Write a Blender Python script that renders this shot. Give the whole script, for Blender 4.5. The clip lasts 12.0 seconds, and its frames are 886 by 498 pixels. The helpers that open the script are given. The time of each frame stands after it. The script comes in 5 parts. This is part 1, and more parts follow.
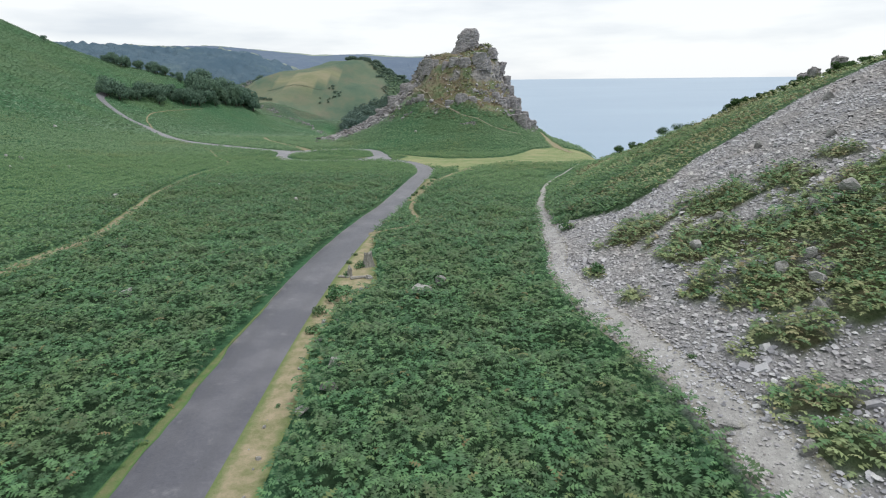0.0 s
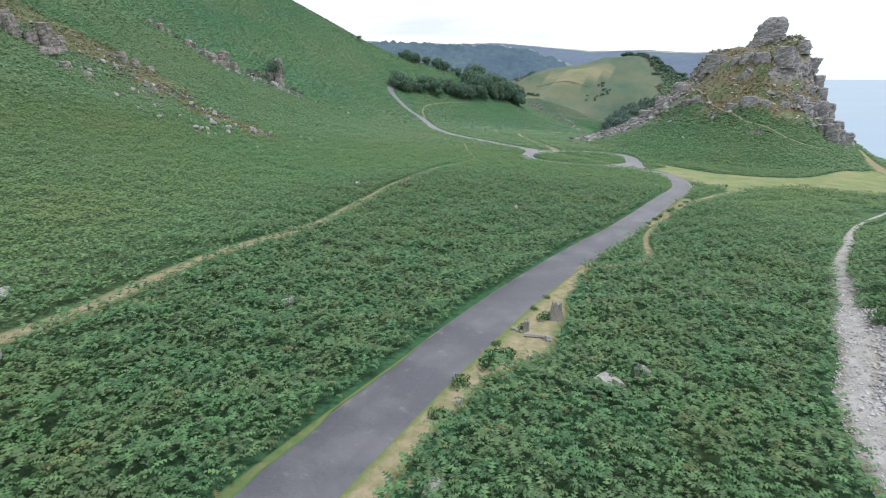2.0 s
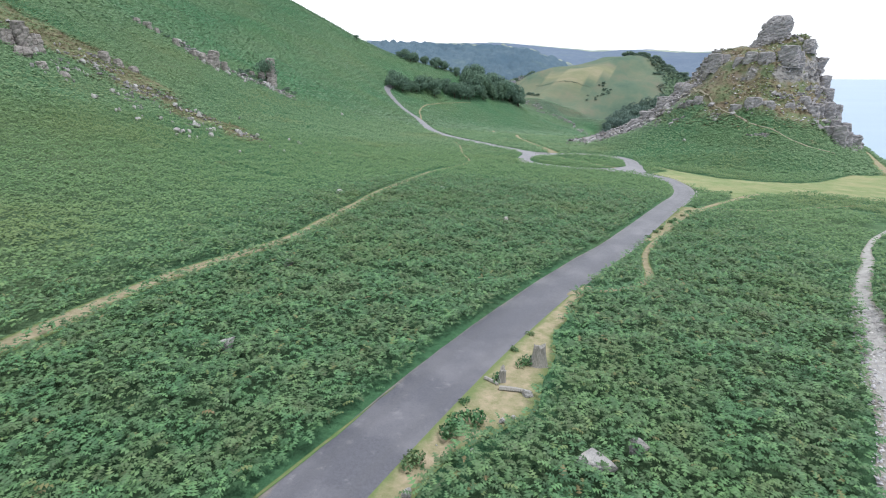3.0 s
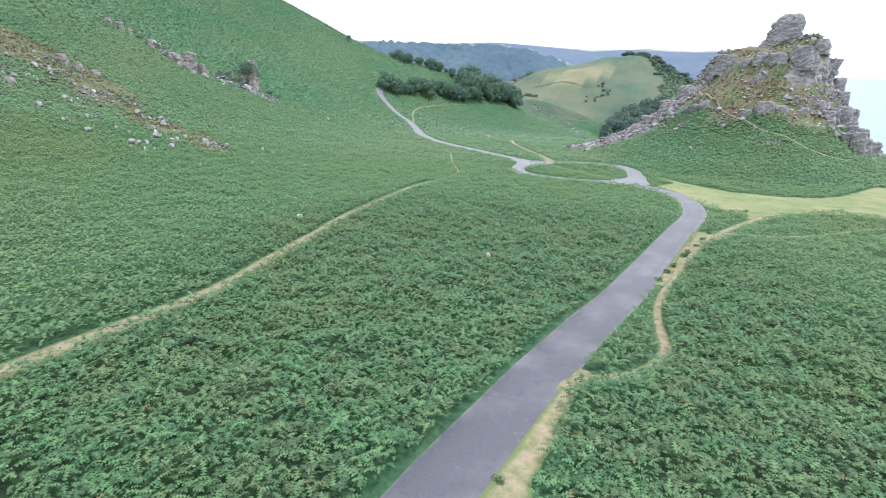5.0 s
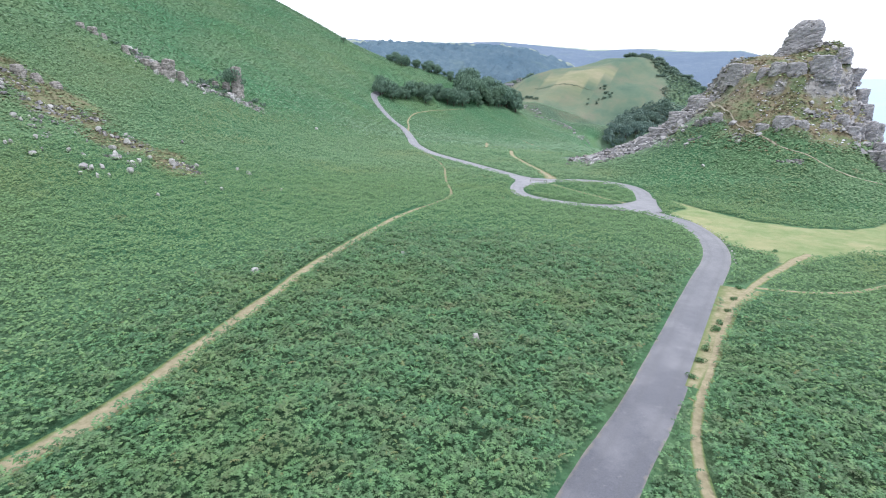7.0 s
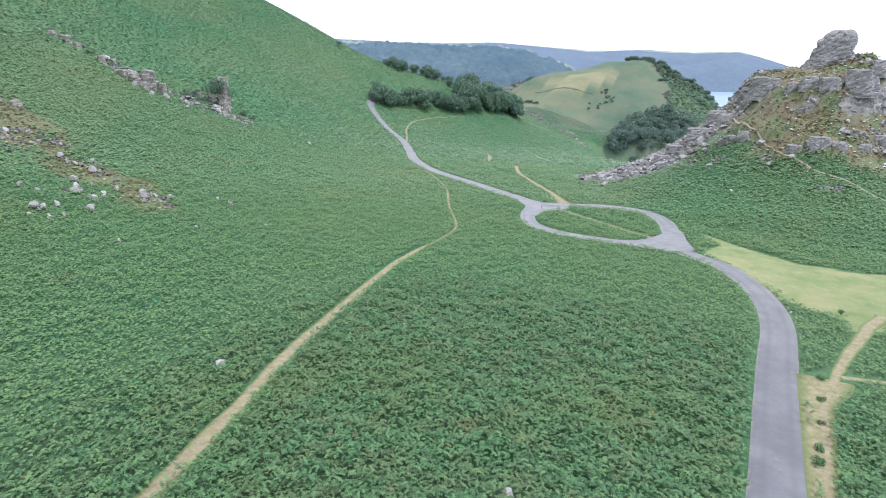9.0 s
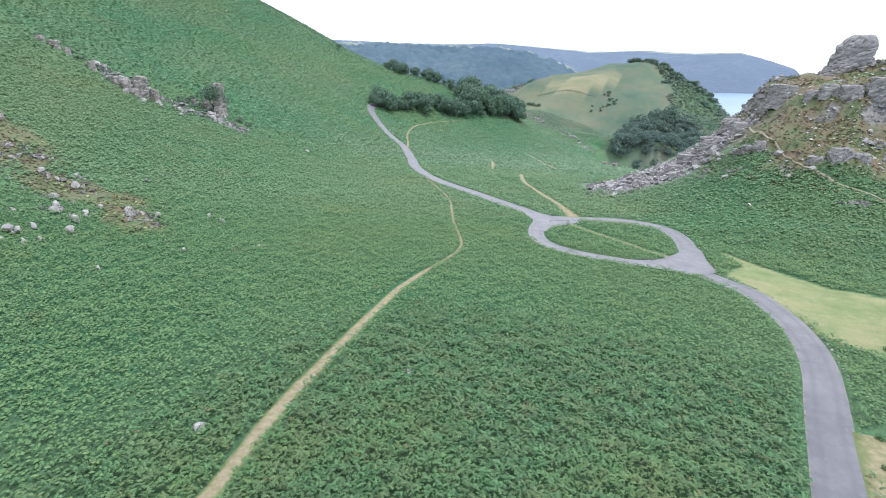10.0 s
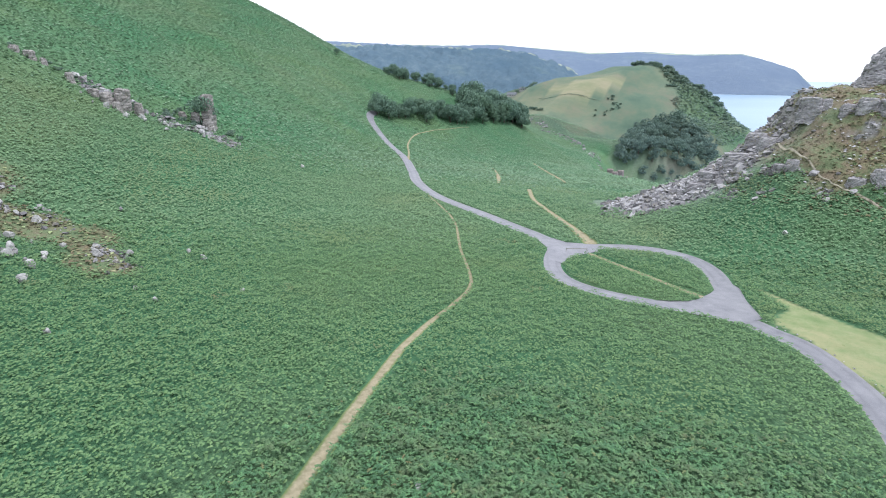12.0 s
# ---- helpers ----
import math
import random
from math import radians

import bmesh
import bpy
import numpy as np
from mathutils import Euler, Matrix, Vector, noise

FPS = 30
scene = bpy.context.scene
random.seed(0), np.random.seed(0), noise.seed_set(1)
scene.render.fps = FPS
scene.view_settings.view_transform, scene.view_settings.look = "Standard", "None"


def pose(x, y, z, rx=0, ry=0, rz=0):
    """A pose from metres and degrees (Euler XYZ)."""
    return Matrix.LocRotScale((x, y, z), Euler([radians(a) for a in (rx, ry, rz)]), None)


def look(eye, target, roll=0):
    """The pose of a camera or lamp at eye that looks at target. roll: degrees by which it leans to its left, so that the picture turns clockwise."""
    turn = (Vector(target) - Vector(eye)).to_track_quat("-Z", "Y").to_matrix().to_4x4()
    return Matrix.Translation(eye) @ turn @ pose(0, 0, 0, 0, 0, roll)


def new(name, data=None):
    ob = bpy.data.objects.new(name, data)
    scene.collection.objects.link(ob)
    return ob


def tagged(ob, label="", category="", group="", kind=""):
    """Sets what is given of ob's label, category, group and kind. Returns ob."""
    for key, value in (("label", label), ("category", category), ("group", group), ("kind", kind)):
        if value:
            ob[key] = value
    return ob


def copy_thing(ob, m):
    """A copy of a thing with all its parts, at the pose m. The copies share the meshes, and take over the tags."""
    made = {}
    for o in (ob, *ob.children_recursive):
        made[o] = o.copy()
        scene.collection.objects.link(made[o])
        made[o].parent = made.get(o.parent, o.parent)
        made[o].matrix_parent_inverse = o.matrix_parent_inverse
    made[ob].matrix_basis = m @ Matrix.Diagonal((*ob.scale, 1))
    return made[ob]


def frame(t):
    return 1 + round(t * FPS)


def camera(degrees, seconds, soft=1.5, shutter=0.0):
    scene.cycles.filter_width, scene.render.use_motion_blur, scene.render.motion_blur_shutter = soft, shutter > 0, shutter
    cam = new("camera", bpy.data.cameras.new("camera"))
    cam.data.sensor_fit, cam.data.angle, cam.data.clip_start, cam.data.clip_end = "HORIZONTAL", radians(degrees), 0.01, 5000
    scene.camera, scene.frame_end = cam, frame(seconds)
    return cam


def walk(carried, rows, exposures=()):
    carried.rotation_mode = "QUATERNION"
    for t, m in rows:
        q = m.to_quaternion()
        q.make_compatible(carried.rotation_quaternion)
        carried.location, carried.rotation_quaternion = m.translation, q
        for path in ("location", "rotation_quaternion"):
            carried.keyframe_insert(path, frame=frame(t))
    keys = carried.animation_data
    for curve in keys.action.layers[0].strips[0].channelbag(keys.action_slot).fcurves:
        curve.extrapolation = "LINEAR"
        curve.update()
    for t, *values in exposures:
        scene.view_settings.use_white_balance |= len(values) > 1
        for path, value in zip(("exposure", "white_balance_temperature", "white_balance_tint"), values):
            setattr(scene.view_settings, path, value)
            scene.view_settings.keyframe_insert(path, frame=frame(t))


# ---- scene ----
cam = camera(79.9, 12.0, 1.1)
PATH = [
    (0, (0.025, -0.296, 16.29), (0.045, 1.606, 15.673), -0.7),
    (0.5, (0.798, 2.872, 16.193), (0.634, 4.768, 15.576), -0.6),
    (0.9, (1.245, 5.432, 16.257), (0.813, 7.283, 15.634), -0.3),
    (1, (1.365, 6.111, 16.277), (0.873, 7.948, 15.658), -0.2),
    (1.4, (1.806, 8.898, 16.36), (1.056, 10.643, 15.736), 0.0),
    (1.5, (1.905, 9.465, 16.316), (1.12, 11.196, 15.693), 0.1),
    (2, (2.159, 12.745, 16.421), (1.302, 14.441, 15.797), 0.1),
    (2.5, (1.915, 16.202, 16.57), (1.055, 17.896, 15.946), 0.1),
    (3, (1.474, 19.75, 16.73), (0.614, 21.444, 16.104), 0.1),
    (3.2, (1.324, 21.254, 16.861), (0.464, 22.946, 16.231), -0.1),
    (5, (-1.633, 34.447, 17.783), (-2.492, 36.142, 17.157), 0.0),
    (5.5, (-2.645, 38.187, 18.51), (-3.505, 39.881, 17.883), 0.1),
    (6, (-3.82, 41.871, 19.471), (-4.679, 43.565, 18.843), 0.1),
    (6.5, (-5.09, 45.649, 20.442), (-5.949, 47.342, 19.813), 0.1),
    (7, (-6.455, 49.424, 21.625), (-7.314, 51.117, 20.995), 0.1),
    (8.8, (-15.145, 62.618, 25.682), (-15.992, 64.316, 25.05), 0.2),
    (9, (-15.9, 63.885, 26.042), (-16.748, 65.583, 25.412), 0.2),
    (9.5, (-18.223, 67.439, 27.038), (-19.072, 69.137, 26.408), 0.2),
    (10, (-20.552, 70.851, 27.976), (-21.401, 72.55, 27.348), 0.2),
    (10.5, (-22.68, 74.122, 28.883), (-23.529, 75.821, 28.254), 0.2),
    (11, (-24.892, 77.382, 29.926), (-25.74, 79.081, 29.299), 0.2),
    (11.5, (-26.776, 80.497, 30.729), (-27.625, 82.196, 30.102), 0.1),
    (12, (-28.716, 83.406, 31.41), (-29.564, 85.106, 30.785), 0.1),
]
walk(cam, [(t, look(eye, target, roll)) for t, eye, target, roll in PATH], [(0.0, 0.16, 6350, 8), (1.0, 0.24, 6350, 8), (2.0, 0.39, 6250, 8.5), (3.0, 0.61, 6150, 10), (4.0, 0.77, 6030, 11), (5.0, 0.92, 5960, 11.5), (7.0, 0.90, 5950, 11.5), (10.0, 0.85, 5950, 11.5), (12.0, 0.83, 5920, 11.5)])

# ---- world, sun ----
world = bpy.data.worlds.new("overcast_sky")
scene.world = world
world.use_nodes = True
wn, wl = world.node_tree.nodes, world.node_tree.links
wn.clear()
sky = wn.new("ShaderNodeTexSky")
sky.sky_type, sky.sun_disc = "NISHITA", False
sky.sun_elevation, sky.sun_rotation = radians(73), radians(77)
cloud_map = wn.new("ShaderNodeTexCoord")
cloud_scale = wn.new("ShaderNodeMapping")
cloud_scale.inputs["Scale"].default_value = (1.6, 1.6, 9.0)
cloud = wn.new("ShaderNodeTexNoise")
cloud.inputs["Scale"].default_value, cloud.inputs["Detail"].default_value = 2.2, 5
cloud_ramp = wn.new("ShaderNodeValToRGB")
cloud_ramp.color_ramp.elements[0].position, cloud_ramp.color_ramp.elements[0].color = 0.3, (0.76, 0.79, 0.84, 1)
cloud_ramp.color_ramp.elements[1].position, cloud_ramp.color_ramp.elements[1].color = 0.56, (1.0, 1.0, 1.0, 1)
sky_dim = wn.new("ShaderNodeVectorMath")
sky_dim.operation = "SCALE"
sky_dim.inputs["Scale"].default_value = 0.1
sky_mix = wn.new("ShaderNodeMix")
sky_mix.data_type = "RGBA"
sky_mix.inputs["Factor"].default_value = 0.9
sky_out, world_out = wn.new("ShaderNodeBackground"), wn.new("ShaderNodeOutputWorld")
wl.new(cloud_map.outputs["Generated"], cloud_scale.inputs["Vector"])
wl.new(cloud_scale.outputs["Vector"], cloud.inputs["Vector"])
wl.new(cloud.outputs["Fac"], cloud_ramp.inputs["Fac"])
wl.new(sky.outputs["Color"], sky_dim.inputs[0])
wl.new(sky_dim.outputs["Vector"], sky_mix.inputs["A"])
wl.new(cloud_ramp.outputs["Color"], sky_mix.inputs["B"])
wl.new(sky_mix.outputs["Result"], sky_out.inputs["Color"])
wl.new(sky_out.outputs["Background"], world_out.inputs["Surface"])
sky_out.inputs["Strength"].default_value = 0.95

sun = new("sun", bpy.data.lights.new("sun", "SUN"))
sun.data.energy, sun.data.angle, sun.data.color = 1.6, radians(14), (1.0, 0.96, 0.9)
sun.matrix_basis = look((45, 10, 150), (0, 0, 0))


# ---- materials ----
class Mat:
    """A node material under construction."""

    def __init__(self, name, rough=0.9, spec=0.25):
        self.m = bpy.data.materials.new(name)
        self.m.use_nodes = True
        self.n, self.l = self.m.node_tree.nodes, self.m.node_tree.links
        self.b = self.n["Principled BSDF"]
        self.b.inputs["Roughness"].default_value = rough
        self.b.inputs["Specular IOR Level"].default_value = spec
        self.pos = self.n.new("ShaderNodeNewGeometry")

    def put(self, socket, value):
        if isinstance(value, bpy.types.NodeSocket):
            self.l.new(value, socket)
        else:
            socket.default_value = value
        return self

    def noise(self, scale, detail=4, rough=0.55, stretch=None, kind="fac"):
        t = self.n.new("ShaderNodeTexNoise")
        t.inputs["Scale"].default_value, t.inputs["Detail"].default_value, t.inputs["Roughness"].default_value = scale, detail, rough
        self.l.new(self.where(stretch), t.inputs["Vector"])
        return t.outputs["Fac" if kind == "fac" else "Color"]

    def cells(self, scale, feature="F1", out="Distance", stretch=None):
        t = self.n.new("ShaderNodeTexVoronoi")
        t.feature = feature
        t.inputs["Scale"].default_value = scale
        self.l.new(self.where(stretch), t.inputs["Vector"])
        return t.outputs[out]

    def where(self, stretch):
        if not stretch:
            return self.pos.outputs["Position"]
        s = self.n.new("ShaderNodeMapping")
        s.inputs["Scale"].default_value = stretch
        self.l.new(self.pos.outputs["Position"], s.inputs["Vector"])
        return s.outputs["Vector"]

    def ramp(self, fac, *stops):
        r = self.n.new("ShaderNodeValToRGB")
        e = r.color_ramp.elements
        while len(e) < len(stops):
            e.new(0.5)
        for el, (p, c) in zip(e, stops):
            el.position, el.color = p, (*c, 1) if len(c) == 3 else c
        self.l.new(fac, r.inputs["Fac"])
        return r.outputs["Color"]

    def step(self, fac, lo, hi):
        r = self.n.new("ShaderNodeMapRange")
        r.inputs["From Min"].default_value, r.inputs["From Max"].default_value = lo, hi
        self.l.new(fac, r.inputs["Value"])
        return r.outputs["Result"]

    def mix(self, fac, a, b, how="MIX"):
        x = self.n.new("ShaderNodeMix")
        x.data_type, x.blend_type = "RGBA", how
        for socket, value in ((x.inputs["Factor"], fac), (x.inputs["A"], a), (x.inputs["B"], b)):
            self.put(socket, (*value, 1) if isinstance(value, tuple) else value)
        return x.outputs["Result"]

    def math(self, op, a, b=0.0):
        x = self.n.new("ShaderNodeMath")
        x.operation = op
        self.put(x.inputs[0], a).put(x.inputs[1], b)
        return x.outputs[0]

    def attribute(self, name):
        a = self.n.new("ShaderNodeAttribute")
        a.attribute_name = name
        return a.outputs["Fac"]

    def island(self):
        return self.pos.outputs["Random Per Island"]

    def each(self):
        return self.n.new("ShaderNodeObjectInfo").outputs["Random"]

    def color(self, c):
        return self.put(self.b.inputs["Base Color"], (*c, 1) if isinstance(c, tuple) else c)

    def bump(self, h, dist, strength=1.0):
        b = self.n.new("ShaderNodeBump")
        b.inputs["Distance"].default_value, b.inputs["Strength"].default_value = dist, strength
        self.l.new(h, b.inputs["Height"])
        self.l.new(b.outputs["Normal"], self.b.inputs["Normal"])
        return self

    def translucent(self, amount, c):
        t, m = self.n.new("ShaderNodeBsdfTranslucent"), self.n.new("ShaderNodeMixShader")
        self.put(t.inputs["Color"], c)
        m.inputs["Fac"].default_value = amount
        self.l.new(self.b.outputs["BSDF"], m.inputs[1])
        self.l.new(t.outputs["BSDF"], m.inputs[2])
        self.l.new(m.outputs["Shader"], self.n["Material Output"].inputs["Surface"])
        return self


def leaf_material(name, stops, patch, patch_at=(0.52, 0.68), rough=0.6, spec=0.3, dead=0.0):
    """Leaves: each its own green, whole patches duller or browner."""
    m = Mat(name, rough, spec)
    c = m.ramp(m.island(), *stops)
    c = m.mix(m.step(m.noise(0.035, 3), *patch_at), c, m.mix(0.45, c, patch))
    c = m.mix(m.step(m.noise(0.3, 3), 0.4, 0.75), c, m.mix(0.35, c, stops[-1][1]))
    if dead:
        c = m.mix(m.math("MULTIPLY", m.step(m.noise(0.11, 4, 0.6), 0.66, 0.76), dead), c, (0.22, 0.145, 0.08))
    m.color(c)
    return m.translucent(0.22, c).m


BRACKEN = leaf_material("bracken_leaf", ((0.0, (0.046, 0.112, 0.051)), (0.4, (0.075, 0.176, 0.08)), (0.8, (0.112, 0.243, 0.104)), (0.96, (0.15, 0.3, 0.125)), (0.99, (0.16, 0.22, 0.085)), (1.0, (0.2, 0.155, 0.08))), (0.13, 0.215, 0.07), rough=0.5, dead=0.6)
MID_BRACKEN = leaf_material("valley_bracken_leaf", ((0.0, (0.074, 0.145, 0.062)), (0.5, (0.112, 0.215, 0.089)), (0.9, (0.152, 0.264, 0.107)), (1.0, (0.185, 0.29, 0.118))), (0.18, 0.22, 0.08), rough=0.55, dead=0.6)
# The next two grow paler and bluer: distance haze put into leaf colour.
HAZED_SLOPE_BRACKEN = leaf_material("hazed_slope_bracken_leaf", ((0.0, (0.095, 0.175, 0.087)), (0.5, (0.138, 0.24, 0.118)), (1.0, (0.186, 0.296, 0.145))), (0.19, 0.225, 0.095), rough=0.55, dead=0.6)
HAZED_HILL_BRACKEN = leaf_material("hazed_hillside_bracken_leaf", ((0.0, (0.10, 0.185, 0.11)), (0.5, (0.148, 0.25, 0.146)), (1.0, (0.196, 0.31, 0.178))), (0.165, 0.225, 0.145), rough=0.55, dead=0.5)
HEATH = leaf_material("heath_leaf", ((0.0, (0.165, 0.24, 0.115)), (0.5, (0.255, 0.355, 0.16)), (0.85, (0.335, 0.4, 0.19)), (1.0, (0.37, 0.3, 0.19))), (0.25, 0.19, 0.10))
RUST = leaf_material("heather_sprig", ((0.0, (0.12, 0.105, 0.07)), (0.5, (0.19, 0.15, 0.10)), (0.8, (0.225, 0.19, 0.115)), (1.0, (0.19, 0.22, 0.11))), (0.14, 0.17, 0.08), rough=0.8, spec=0.1)
SHRUB = leaf_material("shrub_leaf", ((0.0, (0.04, 0.08, 0.035)), (0.6, (0.075, 0.14, 0.055)), (1.0, (0.115, 0.19, 0.075))), (0.05, 0.09, 0.04), rough=0.8, spec=0.1)
# Distant trees: green lightened and blued to carry haze.
HAZED_TREE = leaf_material("hazed_tree_leaf", ((0.0, (0.095, 0.155, 0.122)), (0.6, (0.13, 0.205, 0.155)), (1.0, (0.165, 0.25, 0.172))), (0.12, 0.185, 0.10), rough=0.8, spec=0.1)


def rock_material(name, light, dark, lichen):
    m = Mat(name, 0.92, 0.2)
    c = m.ramp(m.noise(0.55, 6, 0.65, (1, 1, 2.6)), (0.3, dark), (0.62, light))
    c = m.mix(m.step(m.cells(2.2, "DISTANCE_TO_EDGE", stretch=(1, 1, 2.2)), 0.07, 0.0), c, m.mix(0.6, c, dark))
    c = m.mix(m.step(m.noise(1.7, 5), 0.56, 0.7), c, m.mix(0.5, c, lichen))
    c = m.mix(m.each(), m.mix(0.25, c, dark), c)
    m.color(c)
    return m.bump(m.noise(2.6, 8, 0.7, (1, 1, 2.4)), 0.35).m


CRAG = rock_material("crag_rock", (0.46, 0.445, 0.455), (0.17, 0.16, 0.17), (0.36, 0.32, 0.2))
PALE = rock_material("pale_rock", (0.53, 0.52, 0.51), (0.32, 0.31, 0.31), (0.48, 0.46, 0.38))


def ground_material():
    """Earth under bracken, short grass, scree, heath and rock, by the zones that the sheet carries."""
    m = Mat("ground", 0.95, 0.15)
    clump = m.noise(0.9, 5, 0.7)
    green = m.ramp(clump, (0.3, (0.035, 0.085, 0.043)), (0.5, (0.065, 0.16, 0.08)), (0.72, (0.10, 0.225, 0.11)))
    green = m.mix(m.step(m.noise(0.02, 4), 0.5, 0.7), green, m.mix(0.4, green, (0.12, 0.17, 0.06)))
    green = m.mix(m.step(m.noise(0.011, 5, 0.6), 0.42, 0.66), green, m.mix(0.5, green, (0.17, 0.2, 0.11)))
    grass = m.ramp(m.noise(0.25, 6, 0.65), (0.3, (0.17, 0.235, 0.10)), (0.55, (0.24, 0.285, 0.14)), (0.75, (0.34, 0.335, 0.2)))
    grass = m.mix(m.step(m.noise(0.09, 5, 0.7), 0.45, 0.62), grass, m.mix(0.55, grass, (0.36, 0.33, 0.19)))
    grass = m.mix(m.step(m.noise(0.8, 5, 0.75), 0.6, 0.72), grass, m.mix(0.5, grass, (0.13, 0.19, 0.07)))
    scree = m.ramp(m.noise(1.4, 7, 0.75), (0.3, (0.26, 0.255, 0.262)), (0.55, (0.44, 0.43, 0.438)), (0.75, (0.57, 0.56, 0.56)))
    scree = m.mix(m.cells(5.5, out="Color"), scree, m.mix(0.35, scree, (0.16, 0.15, 0.14)))
    heath = m.ramp(m.noise(0.16, 8, 0.75), (0.3, (0.11, 0.155, 0.08)), (0.44, (0.15, 0.18, 0.095)), (0.52, (0.18, 0.165, 0.10)), (0.6, (0.19, 0.15, 0.105)), (0.74, (0.26, 0.235, 0.17)))
    field = m.ramp(m.noise(0.02, 6, 0.65, (1, 2.5, 1)), (0.36, (0.175, 0.195, 0.115)), (0.5, (0.225, 0.225, 0.14)), (0.62, (0.265, 0.245, 0.165)))
    # Far turf, some haze mixed into its muted greens.
    down = m.ramp(m.noise(0.03, 6, 0.65), (0.32, (0.075, 0.12, 0.088)), (0.46, (0.10, 0.145, 0.102)), (0.56, (0.125, 0.152, 0.106)), (0.68, (0.15, 0.155, 0.115)))
    stone = m.ramp(m.noise(0.4, 7, 0.7, (1, 1, 3)), (0.3, (0.14, 0.13, 0.125)), (0.6, (0.36, 0.345, 0.33)))
    # Bracken litter, its colour darkened to stand in for shade between fronds.
    shaded_litter = m.ramp(m.noise(2.5, 5), (0.35, (0.03, 0.055, 0.028)), (0.65, (0.06, 0.085, 0.04)))
    c = m.mix(m.attribute("shaded_litter"), green, shaded_litter)
    c = m.mix(m.attribute("heath"), c, heath)
    c = m.mix(m.attribute("down"), c, down)
    c = m.mix(m.attribute("field"), c, field)
    c = m.mix(m.attribute("grass"), c, grass)
    c = m.mix(m.attribute("scree"), c, scree)
    c = m.mix(m.attribute("rock"), c, stone)
    m.color(c)
    return m.bump(m.noise(1.3, 8, 0.75), 0.5).m


GROUND = ground_material()


def road_material():
    m = Mat("worn_tarmac", 0.47, 0.5)
    c = m.ramp(m.noise(6, 8, 0.8), (0.3, (0.056, 0.057, 0.073)), (0.7, (0.112, 0.114, 0.138)))
    c = m.mix(m.step(m.noise(0.22, 4), 0.45, 0.7), c, m.mix(0.5, c, (0.22, 0.215, 0.235)))
    c = m.mix(m.math("MULTIPLY", m.attribute("worn"), m.step(m.noise(0.5, 5, 0.7), 0.1, 0.75)), c, (0.27, 0.265, 0.28))
    side = m.attribute("side")
    c = m.mix(m.step(m.math("ADD", side, m.math("MULTIPLY", m.noise(0.8, 4), 0.5)), 1.16, 1.4), c, (0.25, 0.215, 0.165))
    c = m.mix(m.math("MULTIPLY", m.step(m.noise(1.1, 5, 0.7), 0.6, 0.74), 0.5), c, (0.27, 0.265, 0.28))
    track = m.step(m.math("ABSOLUTE", m.math("SUBTRACT", side, 0.5)), 0.22, 0.0)
    c = m.mix(m.math("MULTIPLY", track, 0.35), c, (0.085, 0.085, 0.097))
    m.color(c)
    return m.bump(m.noise(30, 4), 0.02).m


def dirt_material(name, a, b, edge):
    m = Mat(name, 0.95, 0.15)
    c = m.ramp(m.noise(1.1, 7, 0.7), (0.35, a), (0.65, b))
    side = m.attribute("side")
    c = m.mix(m.step(m.math("ADD", side, m.math("MULTIPLY", m.noise(1.3, 5, 0.7), 0.9)), 0.95, 1.35), c, edge)
    m.color(c)
    return m.bump(m.noise(7, 6, 0.7), 0.08).m


TARMAC = road_material()
DIRT = dirt_material("trodden_earth", (0.205, 0.185, 0.115), (0.33, 0.285, 0.195), (0.13, 0.18, 0.07))
THIN_TURF = dirt_material("thin_turf", (0.17, 0.175, 0.09), (0.31, 0.27, 0.18), (0.14, 0.17, 0.075))
VERGE = dirt_material("dry_turf", (0.19, 0.2, 0.1), (0.38, 0.315, 0.225), (0.15, 0.19, 0.08))
TURF = dirt_material("short_turf", (0.10, 0.17, 0.06), (0.19, 0.19, 0.10), (0.09, 0.17, 0.06))
TRAIL = dirt_material("worn_trail", (0.25, 0.225, 0.17), (0.36, 0.33, 0.27), (0.2, 0.2, 0.12))
STONY = dirt_material("stony_track", (0.29, 0.28, 0.275), (0.455, 0.445, 0.435), (0.29, 0.275, 0.24))


def sea_material():
    m = Mat("sea", 0.3, 0.5)
    m.color(m.mix(m.step(m.noise(0.004, 5, 0.6, (0.35, 1, 1)), 0.35, 0.65), (0.175, 0.28, 0.405), (0.215, 0.325, 0.445)))
    return m.bump(m.noise(0.12, 6, 0.6, (1, 2.2, 1)), 0.6, 0.5).m


SEA = sea_material()


# Far hillside whose base colours already hold the blue of haze.
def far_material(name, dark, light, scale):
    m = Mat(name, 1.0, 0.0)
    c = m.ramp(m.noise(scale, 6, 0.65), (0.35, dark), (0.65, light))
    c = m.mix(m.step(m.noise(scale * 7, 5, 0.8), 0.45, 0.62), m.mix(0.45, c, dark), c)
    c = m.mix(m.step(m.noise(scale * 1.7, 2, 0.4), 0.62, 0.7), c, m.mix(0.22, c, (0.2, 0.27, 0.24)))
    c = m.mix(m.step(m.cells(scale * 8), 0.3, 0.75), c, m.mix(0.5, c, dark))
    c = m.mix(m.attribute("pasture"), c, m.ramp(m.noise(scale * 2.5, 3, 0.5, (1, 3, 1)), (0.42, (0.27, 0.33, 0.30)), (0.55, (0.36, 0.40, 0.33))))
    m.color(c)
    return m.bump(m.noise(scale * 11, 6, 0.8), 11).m


